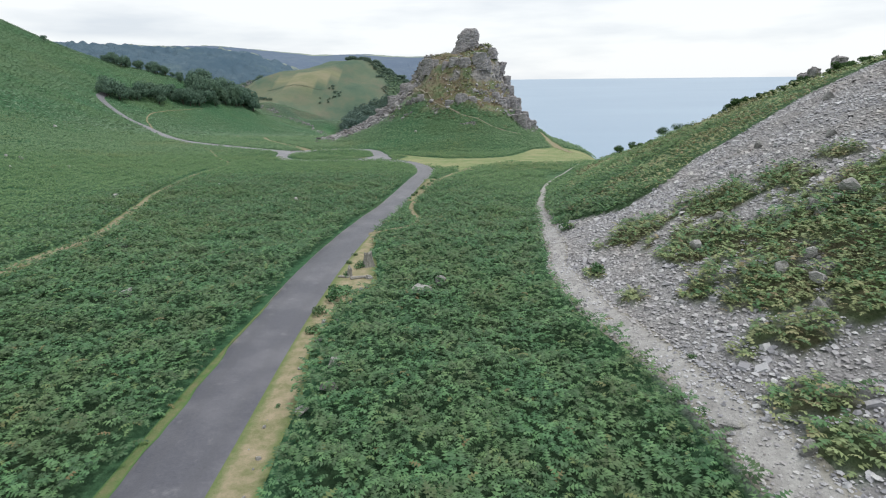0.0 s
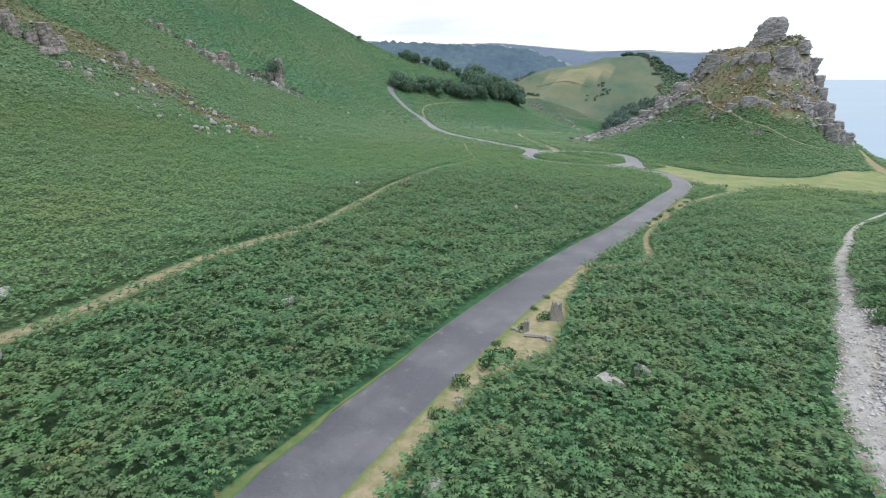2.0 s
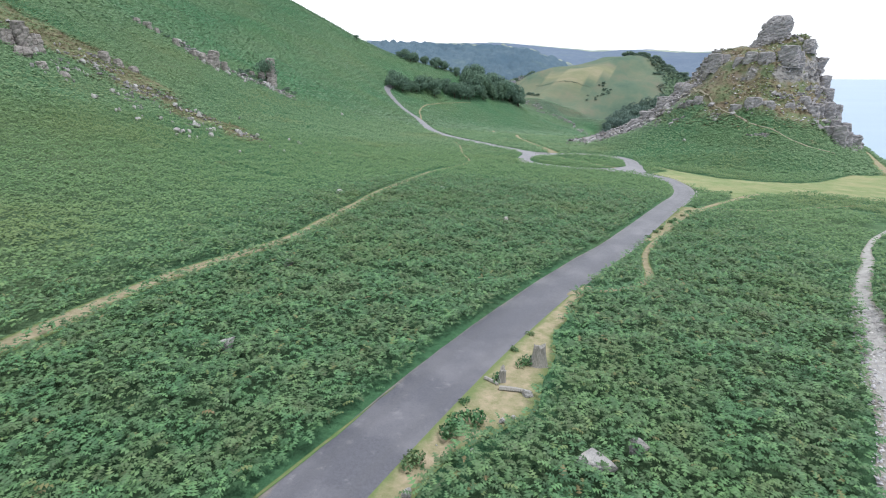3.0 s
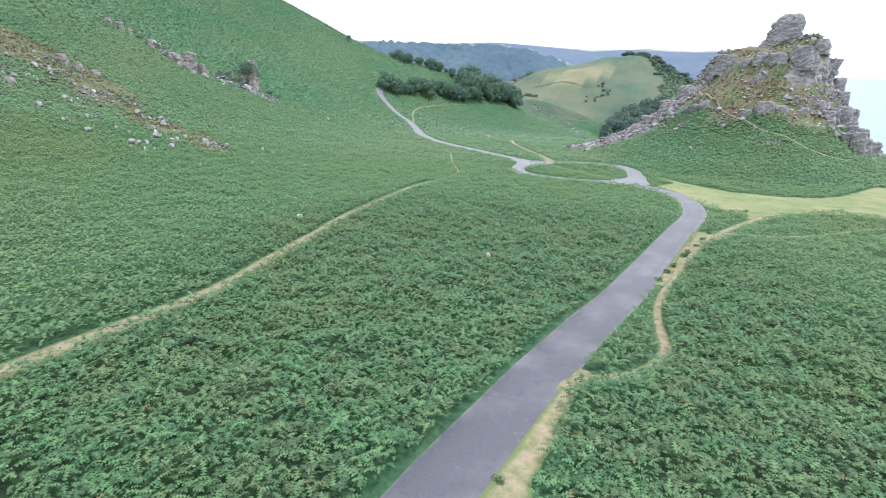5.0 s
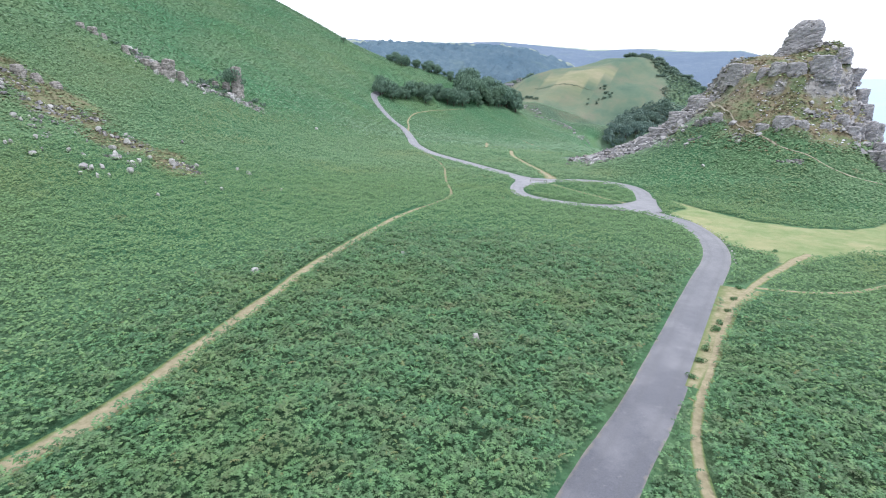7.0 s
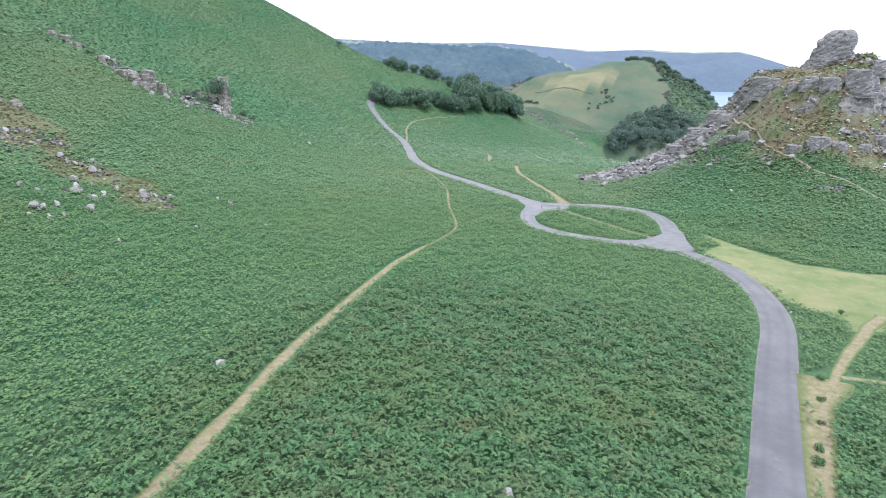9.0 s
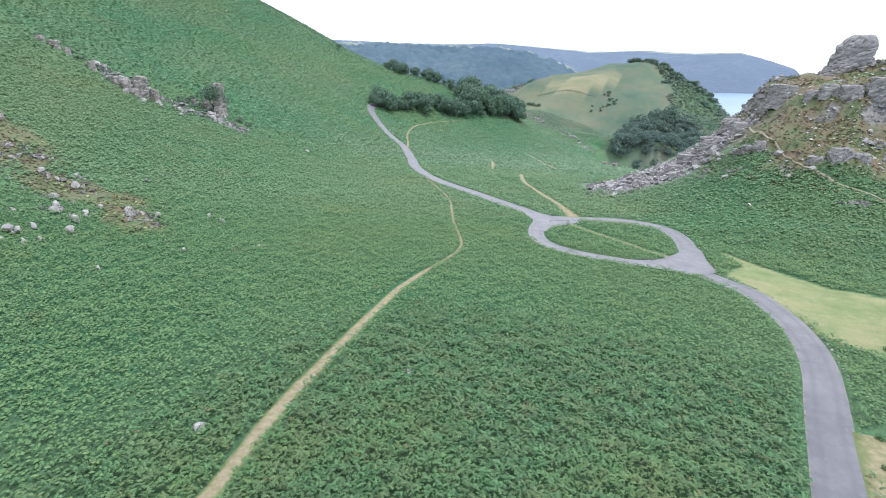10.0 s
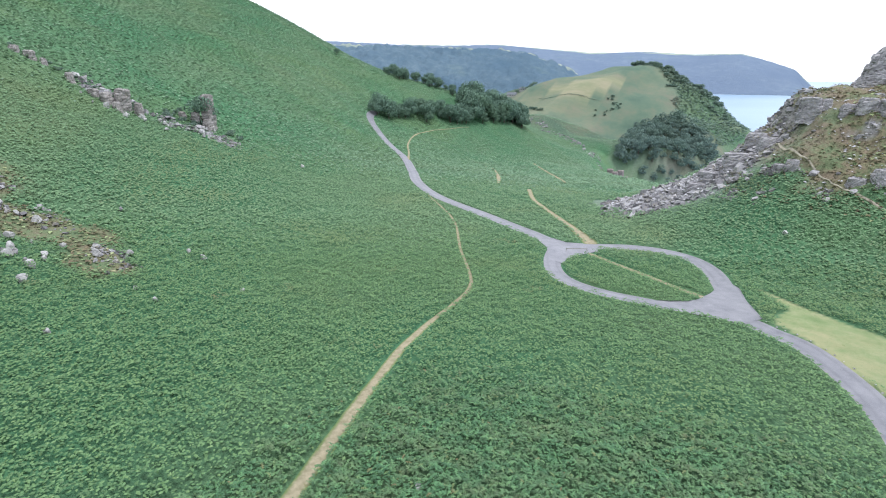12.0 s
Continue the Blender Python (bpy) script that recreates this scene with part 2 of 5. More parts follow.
# Scrub and cove leaves have haze worked into their pale, bluish greens.
HAZED_SCRUB = leaf_material("hazed_scrub_leaf", ((0.0, (0.11, 0.165, 0.14)), (0.6, (0.15, 0.215, 0.17)), (1.0, (0.19, 0.26, 0.19))), (0.16, 0.2, 0.13), rough=0.8, spec=0.1)
HAZED_COVE = leaf_material("hazed_cove_leaf", ((0.0, (0.10, 0.155, 0.14)), (0.6, (0.14, 0.2, 0.175)), (1.0, (0.18, 0.25, 0.2))), (0.10, 0.16, 0.10), rough=0.8, spec=0.1)
# Haze is painted here: pale blue colours instead of air between.
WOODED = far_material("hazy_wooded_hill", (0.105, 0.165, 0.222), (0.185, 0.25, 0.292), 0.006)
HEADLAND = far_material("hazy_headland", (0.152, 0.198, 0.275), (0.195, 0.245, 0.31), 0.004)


# ---- mesh helpers ----
def mesh(name, verts, faces, material, smooth=False, **floats):
    """A mesh from arrays; faces are rows of equal length. floats: a number for each vertex, by name."""
    verts, faces = np.asarray(verts, np.float32), np.asarray(faces, np.int32)
    me, k = bpy.data.meshes.new(name), faces.shape[1]
    me.vertices.add(len(verts))
    me.vertices.foreach_set("co", verts.ravel())
    me.loops.add(faces.size)
    me.loops.foreach_set("vertex_index", faces.ravel())
    me.polygons.add(len(faces))
    me.polygons.foreach_set("loop_start", np.arange(0, faces.size, k, dtype=np.int32))
    me.polygons.foreach_set("use_smooth", np.full(len(faces), smooth))
    for key, value in floats.items():
        me.attributes.new(key, "FLOAT", "POINT").data.foreach_set("value", np.asarray(value, np.float32).ravel())
    me.materials.append(material)
    me.update(calc_edges=True)
    return me


def grid_faces(rows, cols):
    i = (np.arange(rows - 1)[:, None] * cols + np.arange(cols - 1)).ravel()
    return np.stack([i, i + 1, i + cols + 1, i + cols], 1)


def strew(template, faces, place, head, size, tip, rise):
    """Copies of a small template: turned by head, tipped over by tip, scaled by size, lifted by rise."""
    t = np.asarray(template, float)
    ct, st = np.cos(tip)[:, None], np.sin(tip)[:, None]
    x, y, z = t[:, 0] * ct + t[:, 2] * st, t[:, 1] + 0 * ct, -t[:, 0] * st + t[:, 2] * ct
    ch, sh = np.cos(head)[:, None], np.sin(head)[:, None]
    v = np.stack([x * ch - y * sh, x * sh + y * ch, z], 2) * size[:, None, None] + place[:, None, :]
    v[:, :, 2] += rise[:, None]
    f = np.asarray(faces)[None] + (np.arange(len(place)) * len(t))[:, None, None]
    return v.reshape(-1, 3), f.reshape(-1, len(faces[0]))


def bend(points, spacing=1.0):
    """A smooth line through a few points, at even steps."""
    p = np.asarray(points, float)
    q = np.vstack([2 * p[0] - p[1], p, 2 * p[-1] - p[-2]])
    out = []
    for a, b, c, d in zip(q[:-3], q[1:-2], q[2:-1], q[3:]):
        s = np.linspace(0, 1, max(2, int(np.linalg.norm(c - b) / spacing)), endpoint=False)[:, None]
        out.append(0.5 * (2 * b + (c - a) * s + (2 * a - 5 * b + 4 * c - d) * s**2 + (3 * b - a - 3 * c + d) * s**3))
    return np.vstack(out + [p[-1:]])


def away(x, y, line):
    """The distance from points to a line."""
    best = np.full(np.shape(x), 1e9)
    for (ax, ay), (bx, by) in zip(line[:-1], line[1:]):
        dx, dy = bx - ax, by - ay
        s = np.clip(((x - ax) * dx + (y - ay) * dy) / (dx * dx + dy * dy + 1e-9), 0, 1)
        best = np.minimum(best, np.hypot(x - ax - s * dx, y - ay - s * dy))
    return best


def inside(x, y, ring):
    odd = np.zeros(np.shape(x), bool)
    for (ax, ay), (bx, by) in zip(ring, ring[1:] + ring[:1]):
        odd ^= ((ay > y) != (by > y)) & (x < (bx - ax) * (y - ay) / (by - ay + 1e-9) + ax)
    return odd


def value_noise(x, y, scale, seed=0):
    """Smooth noise from 0 to 1, for arrays."""
    x, y = np.asarray(x) / scale, np.asarray(y) / scale
    xi, yi = np.floor(x).astype(np.int64), np.floor(y).astype(np.int64)
    fx, fy = x - xi, y - yi
    fx, fy = fx * fx * (3 - 2 * fx), fy * fy * (3 - 2 * fy)

    def lattice(a, b):
        h = (a * 374761393 + b * 668265263 + seed * 1442695041) & 0x7FFFFFFF
        h = ((h ^ (h >> 13)) * 1274126177) & 0x7FFFFFFF
        return ((h ^ (h >> 16)) & 0xFFFF) / 65535.0

    top = lattice(xi, yi) * (1 - fx) + lattice(xi + 1, yi) * fx
    low = lattice(xi, yi + 1) * (1 - fx) + lattice(xi + 1, yi + 1) * fx
    return top * (1 - fy) + low * fy


def rough(x, y, scale, seed=0, octaves=4):
    return sum(value_noise(x, y, scale / 2**i, seed + i) * 0.5**i for i in range(octaves)) / (2 - 0.5 ** (octaves - 1))



# ---- lie of the land ----
def soft(v, w):
    """A smooth ramp: 0 far below zero, v far above."""
    return w * np.logaddexp(0, v / w)


def bump(x, y, cx, cy, ax, ay, turn=0.0):
    c, s = math.cos(radians(turn)), math.sin(radians(turn))
    u, v = ((x - cx) * c + (y - cy) * s) / ax, (-(x - cx) * s + (y - cy) * c) / ay
    return np.exp(-(u * u + v * v))


FLOOR_Y = (-200, 0, 30, 50, 75, 100, 150, 200, 280, 330, 380, 470, 600, 900)
FLOOR_Z = (4, 0.6, -1.1, -2.2, -4.2, -6.0, -9.3, -11.8, -13.0, -17, -23.0, -32, -42, -50)
COAST_Y = (-200, 60, 120, 172, 230, 300, 335, 370, 420, 470, 520, 560, 620, 640, 660, 700, 780, 830, 900, 1000, 1200)
COAST_X = (66, 64, 60, 58, 64, 60, 24, -30, -70, -99, -113, -118, -122, -92, -58, -35, -5, 10, 20, 10, -200)


def castle(x, y):
    """The rocky hill: a cone with ledges, its steep side to the sea."""
    dx, dy = x - 17, y - 302
    q = np.sqrt((dx / np.where(dx < 0, 76, 44)) ** 2 + (dy / np.where(dy < 0, 96, 50)) ** 2)
    cone = np.interp(50 * np.clip(1 - q, 0, 1) ** 1.3, (0, 8, 14, 20, 27, 30, 35, 50), (0, 6.5, 12.5, 19.5, 27, 33.5, 38.5, 41.5))
    return cone + 7 * bump(x, y, 28, 299, 8, 12) + 4 * bump(x, y, 36, 297, 6, 9) + 3 * bump(x, y, 18, 300, 9, 9)


def land(x, y):
    """The smooth lie of the land above the sea."""
    floor = np.interp(y, FLOOR_Y, FLOOR_Z)
    u = -0.95 * x - 0.3 * y
    west = 0.53 * soft(u - 88, 18) + 0.05 * soft(u - 25, 12)
    west = np.maximum(west - 0.2 * soft(u - 235, 25) - 0.8 * soft(y - 560, 20), 0)
    rise = 32 / (1 + np.exp((x + 195) / 22)) * np.clip((y - 290) / 160, 0, 1) * np.clip((800 - y) / 230, 0, 1)
    z = floor + west + rise
    foot = np.interp(y, (60, 90, 120, 140, 172), (10.5, 16, 27, 34, 46))
    z = z + np.interp(y, (0, 50, 65, 80, 95, 120, 140, 172), (0.515, 0.518, 0.515, 0.505, 0.46, 0.42, 0.36, 0.1)) * soft(x - foot, 2)
    z = z + castle(x, y) + 3.5 * bump(x, y, -6, 297, 16, 9)
    # wooded spur, rough headland, and the knoll with its fields
    z = z + 22 * bump(x, y, -235, 520, 70, 60, 40) + 9 * bump(x, y, -185, 640, 70, 65)
    z = z + 89 * bump(x, y, -124, 905, np.where(x < -124, 84, 108), 130) + 64 * bump(x, y, -258, 858, 92, 120)
    far = np.clip((y - 560) / 120, 0, 1)
    return z + far * (7 * np.sin(x / 31 + y / 47) * np.sin(y / 39 - x / 71) + 3 * np.sin(x / 13 - y / 17))


def cliff(x, y):
    return x - np.interp(y, COAST_Y, COAST_X)


def height(x, y):
    x, y = np.asarray(x, float), np.asarray(y, float)
    return np.maximum(land(x, y) - 1.5 * soft(cliff(x, y), 4), -76)

# ---- lines on the ground ----
ROAD = bend([(-11.3, -40), (-11.6, -10), (-11.8, 17), (-12.1, 33), (-11.9, 48), (-11.1, 65), (-9.9, 79), (-8.2, 92), (-6.3, 114), (-4.7, 133), (-3.2, 150), (-4.6, 164), (-9.6, 178), (-15.5, 184), (-20.0, 190), (-21.6, 204), (-25, 217), (-31.5, 224.5), (-42, 226), (-52.5, 222), (-61, 219.5), (-73.5, 227.7), (-93, 240.5), (-118, 256), (-136, 274), (-150, 295), (-173, 326), (-198, 347), (-224, 371), (-232, 392)])
LOOP = bend([(-19, 187.5), (-28.5, 187.2), (-35, 187.4), (-46, 188.8), (-54.5, 194), (-59.5, 205), (-61, 218)])
LEFT_PATH = bend([(-35.5, 8), (-37.2, 22), (-38.3, 30.8), (-39.7, 37), (-42.2, 46.2), (-43.5, 55), (-45.0, 68), (-49.4, 81.4), (-53.9, 95.5), (-57.4, 105.6), (-61.4, 121.8), (-66.6, 144.7), (-67.8, 160), (-68, 167), (-70.2, 180), (-83.4, 203), (-98, 229), (-120, 254)])
STONE_PATH = bend([(13.6, 2), (13.6, 14), (13.5, 20), (13.2, 24), (12.7, 30), (11.8, 36.5), (11.6, 43), (11.6, 47), (12.6, 52), (13.3, 60), (14.6, 69), (15.6, 77), (17.8, 88), (19.8, 96), (22, 107), (25.4, 118.5), (29, 127), (33.5, 137), (38, 148), (44, 163)])
DIRT_PATH = bend([(-9.6, 67.5), (-7.4, 70.2), (-6, 71.2), (-4.1, 73.5), (-3.0, 76.9), (-3.0, 79.6), (-3.9, 84), (-4.5, 90), (-4.2, 97), (-3.5, 103.5), (-2.9, 111), (-1.9, 118), (-1.2, 124.5), (0.2, 130), (2.0, 136), (4.2, 142.7), (6.3, 148), (9, 155.5), (12, 162)])
ISLAND_PATH = bend([(-53.5, 215.5), (-50.5, 213.4), (-40.7, 206.7), (-27.2, 197.2), (-23, 194)])
UPPER_PATH = bend([(-53, 222.5), (-60.4, 235.1), (-70.1, 249.2), (-84.3, 270.4), (-90, 284), (-93.5, 293)])
MIDDLE_PATH = bend([(-110.2, 301.7), (-114, 312), (-119.5, 326), (-130, 350), (-137.3, 366), (-146, 373)])
WOOD_PATH = bend([(-163.6, 314), (-178, 340), (-190.3, 360.2), (-199, 380), (-202.8, 395.2), (-203.5, 412), (-202.9, 424.2), (-199, 446), (-196.4, 463.8)])
SCAR = bend([(51.2, 262), (52, 248), (51, 232), (50.5, 218), (52, 204)])
BANK = bend([(-135, 436), (-121, 408), (-107, 378), (-95, 350), (-87, 329)])
SLIT = bend([(-156, 307.8), (-144, 297), (-131, 286.4), (-119, 279), (-107, 273.7), (-88, 271)])
EAST_TRACK = bend([(2, 134.5), (9.2, 136.6), (15.2, 140.8), (20, 146.8), (25.2, 152.8), (34, 161)])
HILL_PATH = bend([(-20, 292), (-13.4, 285), (-9, 274), (-5.5, 266.5), (-0.5, 258), (4.2, 251), (11, 244.3), (16.3, 240.6), (20.6, 237.6), (25, 235), (31, 234.5), (37.6, 237)])
GRASS = [(-13.2, 192.5), (-10.5, 197), (-15.5, 208), (-8.2, 200), (-2, 195), (3.8, 189.5), (8, 189.5), (16, 188.7), (23.2, 191.2), (28.9, 198.3), (34, 207.6), (39.6, 217.8), (50, 222), (66, 200), (62, 171), (44, 168), (30.2, 169.1), (21, 168), (11.5, 157.6), (10.2, 153.5), (6.4, 152), (6.1, 157.1), (2, 160), (-0.8, 163), (-2.4, 168), (-6.4, 176.5), (-10, 182.5), (-13.8, 187)]
VERGE_FORK = [(-4.6, 98), (-3.2, 104), (-2.4, 111), (-1.5, 118), (-0.6, 124), (2.5, 130.5), (4.5, 136), (1.5, 137), (-1.8, 133.5), (-2.4, 127), (-2.5, 122), (-3.2, 119.5), (-3.7, 112), (-3.6, 108), (-4.6, 104), (-5.2, 99)]
VERGE_EAST = [(-9.9, -30), (-7.0, -30), (-7.3, 17), (-7.8, 24), (-8.6, 33), (-8.0, 40), (-5.8, 45), (-6.1, 51), (-7.6, 57), (-8.2, 68), (-9.2, 72), (-9.6, 60), (-9.9, 40)]
SCREE = [(11.5, -30), (12.6, 30), (11.6, 40), (12.2, 54), (14.5, 62), (15.4, 61.1), (18.2, 57.6), (20.2, 56.2), (22.7, 56.6), (25.8, 58), (30.3, 61.5), (34.7, 61.6), (39.8, 63.1), (45.3, 65), (48.5, 64.3), (54, 64), (60, 63), (60, -30)]
GREEN_SPOTS = ((18.4, 46.7, 2.4, 3.6), (24.6, 45.8, 2.2, 4.0), (21, 39.3, 3.0, 4.6), (29.3, 43.8, 1.5, 2.8), (25.5, 34.4, 4.6, 5.6), (32.8, 43.5, 1.0, 1.6), (31, 36.8, 2.2, 2.2), (20.5, 29.4, 2.9, 3.6), (14.5, 35.5, 0.8, 1.3), (17.3, 32.4, 1.2, 1.7), (18.4, 25, 1.9, 1.8), (16.3, 24.8, 0.7, 1.0), (22.6, 25.6, 2.0, 3.2), (16.4, 19.7, 1.7, 1.1), (15.8, 16.4, 1.5, 1.2), (13.5, 42.5, 0.6, 0.9), (27, 28, 5, 4), (14.9, 58, 0.7, 1.0))
JUNCTION_EAST = [(-21.5, 209.7), (-22.7, 204.8), (-24.2, 199.6), (-26.5, 194), (-29.4, 190.6), (-34.8, 188.6), (-34.8, 186.1), (-29.7, 184.9), (-23.9, 184.9), (-19.3, 184.0), (-15.5, 188.9), (-17.7, 197.8), (-18.8, 205.3)]
JUNCTION_WEST = [(-69.6, 223), (-63.4, 214.4), (-60.7, 206.2), (-56.5, 203.5), (-56.4, 207.5), (-55.2, 211.2), (-52.8, 214.6), (-50.9, 217.3), (-51, 222.4), (-56, 222.8), (-60.1, 221.8), (-64.4, 224)]
ROAD_W, LOOP_W = 4.55, 4.1
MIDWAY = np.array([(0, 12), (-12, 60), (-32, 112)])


def nearby(x, y, line, reach=15.0):
    """The distance to a line, told apart within reach alone."""
    d = np.full(np.shape(x), reach)
    for k in range(0, len(line) - 1, 8):
        run = line[k:k + 9]
        lo, hi = run.min(0) - reach, run.max(0) + reach
        m = (x > lo[0]) & (x < hi[0]) & (y > lo[1]) & (y < hi[1])
        if m.any():
            d[m] = np.minimum(d[m], away(x[m], y[m], run))
    return d


def clearing(x, y):
    """How far a place lies outside everything that keeps bracken off (negative inside)."""
    x, y = np.atleast_1d(x), np.atleast_1d(y)
    d = nearby(x, y, ROAD[::3]) - ROAD_W / 2 - 0.3
    for line, half in ((LOOP, LOOP_W / 2 + 0.2), (LEFT_PATH[:150], 0.95), (LEFT_PATH[148:], 0.3), (STONE_PATH[:58], 1.05), (STONE_PATH[58:], 0.5), (DIRT_PATH, 0.5), (DIRT_PATH[-40:], 0.75), (DIRT_PATH[-28:], 1.1), (ISLAND_PATH, 0.75), (UPPER_PATH, 1.0), (MIDDLE_PATH, 0.8), (WOOD_PATH, 0.6), (BANK, 0.9), (SLIT, 0.7), (SCAR, 1.8), (EAST_TRACK, 0.65), (HILL_PATH, 0.6)):
        d = np.minimum(d, nearby(x, y, line[::3]) - half)
    for ring in (GRASS, VERGE_EAST, VERGE_FORK, JUNCTION_EAST, JUNCTION_WEST):
        d = np.minimum(d, np.where(inside(x, y, ring), -1.0, nearby(x, y, np.array(ring + ring[:1]))))
    return d


def hill_detail(x, y):
    """Ledges, gullies and broken rock of the rocky hill."""
    wx, wy = 7 * (rough(x, y, 11, 50) - 0.5), 7 * (rough(x, y, 11, 53) - 0.5)
    h = castle(x, y)
    c = np.clip((h - 9) / 8, 0, 1)
    jag = abs(rough(x + 0.6 * y, y, 7, 57, 5) - 0.5) * 2
    return c * (castle(x + wx, y + wy) - h + 2.6 * (rough(x, y, 5, 51, 5) - 0.5) + 1.6 * (0.35 - jag))


def steepness(x, y, e=1.0):
    def top(a, b):
        return height(a, b) + hill_detail(a, b)

    return np.hypot(top(x + e, y) - top(x - e, y), top(x, y + e) - top(x, y - e)) / (2 * e)


def green_spot(x, y):
    wob = 1.5 * (rough(x, y, 3.2, 13) - 0.5) + 1.6 * (rough(x, y, 0.9, 14, 3) - 0.5)
    return np.max([1 - np.hypot((x - a) / c, (y - b) / d) for a, b, c, d in GREEN_SPOTS], 0) + wob


MOOR = np.array([(-205, 112), (-184, 122), (-172, 130), (-160, 134), (-145, 136), (-127, 139)])
FIELDS = ((((-282, 818), (-251, 803), (-193, 760), (-212, 740), (-230, 717), (-258, 776)), 0.4), (((-241, 796), (-230, 809), (-208, 826), (-183, 847), (-146, 846), (-131, 846), (-145, 823), (-158, 802), (-182, 785)), 1.0), (((-239, 790), (-162, 786), (-152, 780), (-163, 768), (-190, 761)), 0.3))


def seaward(x, y):
    """The scrub side of the far knoll, positive inside."""
    return (x + 118) * 0.86 + (y - 900) * 0.5 + 46 * (rough(x, y, 45, 48, 4) - 0.5)


def zones(x, y):
    """How much of the ground is grass, scree, heath, field and bare rock."""
    wob = rough(x, y, 14, 3)
    steep = steepness(x, y)
    grass = inside(x + 3 * wob - 1.5, y + 3 * wob - 1.5, GRASS) * 1.0
    slope = inside(x, y, SCREE)
    scree = slope * np.clip(0.5 - 6 * green_spot(x, y), 0, 1)
    h = castle(x, y)
    heath = np.clip((h - 15 + 14 * (wob - 0.5) + 0.12 * (x - 10)) / 4, 0, 1) * (abs(y - 300) < 110)
    moor = 0.95 - away(x, y, MOOR) / np.interp(x, (-200, -180, -150, -120), (15, 12, 9, 7)) + 1.5 * (rough(x, y, 9, 5) - 0.5) + 1.1 * (rough(x, y, 2.6, 8) - 0.5)
    heath = np.maximum(heath, np.clip(moor * 2, 0, 0.8))
    heath = np.maximum(heath, 0.75 * slope * (1 - scree))
    down = np.clip((y - 625 + 30 * (wob - 0.5)) / 30, 0, 1) * (1 - 0.65 * np.clip(seaward(x, y) / 12, 0, 1))
    field = np.max([inside(x, y, list(f)) * k for f, k in FIELDS], 0) * np.clip((rough(x, y, 90, 21) - 0.25) * 6, 0.4, 1)
    field = np.maximum(field, np.clip((rough(x, y, 45, 26, 5) - 0.5) * 3, 0, 0.16) * np.clip((y - 680) / 40, 0, 1))
    toe = bump(x, y, -36, 283, 24, 18) * np.clip((wob - 0.3) * 6, 0, 1)
    rock = np.maximum(np.clip((steep - 1.75 + 0.9 * (rough(x, y, 6, 9) - 0.5)) * 3, 0, 1), np.clip(1.3 * toe, 0, 1))
    # Laid under the near fronds only, to deepen their gaps by colour.
    shaded_litter = 0.6 * np.clip((46 - away(x, y, MIDWAY)) / 20, 0, 1) * (1 - grass) * np.clip((clearing(x, y) - 0.6) / 1.2, 0, 1)
    return dict(shaded_litter=shaded_litter, grass=grass, scree=scree, heath=heath, down=down, field=field, rock=rock * np.where(y > 420, 0.2, 1))


# ---- ground, sea, distance ----
def spread(lo, a, b, hi, fine, grow):
    """Steps that are fine from a to b and widen outwards."""
    mid = list(np.arange(a, b, fine))
    up, down, s = [b], [a], fine
    while up[-1] < hi or down[-1] > lo:
        s *= grow
        if up[-1] < hi:
            up.append(up[-1] + s)
        if down[-1] > lo:
            down.append(down[-1] - s)
    return np.array(down[:0:-1] + mid + up)


def relief(x, y):
    """The land with its humps, ledges and crags."""
    z = height(x, y)
    open_land = np.clip(clearing(x, y) / 4, 0, 1)
    z = z + open_land * (0.5 * (rough(x, y, 6, 31) - 0.5) + 0.9 * (rough(x, y, 22, 41) - 0.5))
    z = z + hill_detail(x, y)
    return z + np.clip((-x - 100) / 60, 0, 1) * np.clip(clearing(x, y) / 14, 0, 1) * 3.0 * (rough(x, y, 45, 61) - 0.5)


def build_ground():
    xs, ys = spread(-1100, -70, 62, 420, 0.95, 1.035), spread(-160, 8, 215, 1500, 0.95, 1.03)
    x, y = (a.ravel() for a in np.meshgrid(xs, ys))
    z = relief(x, y) - 2.5 * np.clip((castle(x, y) - 6) / 4, 0, 1)
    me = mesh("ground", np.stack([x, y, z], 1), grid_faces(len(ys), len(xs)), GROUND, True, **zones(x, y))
    tagged(new("ground", me), "rolling valley floor and hillsides of earth, turf and scree", "ground", kind="structure")


def build_sea():
    r = np.array([0, 200, 400, 700, 1100, 1500, 2200, 3000, 3900, 4900.0])
    a = np.linspace(0, 2 * np.pi, 73)[:-1]
    z = -70 + 61 * np.clip((r - 1500) / 3400, 0, 1)
    v = np.stack([np.outer(r, np.cos(a)), np.outer(r, np.sin(a)), np.repeat(z[:, None], 72, 1)], 2).reshape(-1, 3)
    f = [[i * 72 + j, (i + 1) * 72 + j, (i + 1) * 72 + (j + 1) % 72, i * 72 + (j + 1) % 72] for i in range(9) for j in range(72)]
    tagged(new("sea", mesh("sea", v, f, SEA, True)), "calm pale blue-grey sea reaching the horizon", "sea", kind="structure")


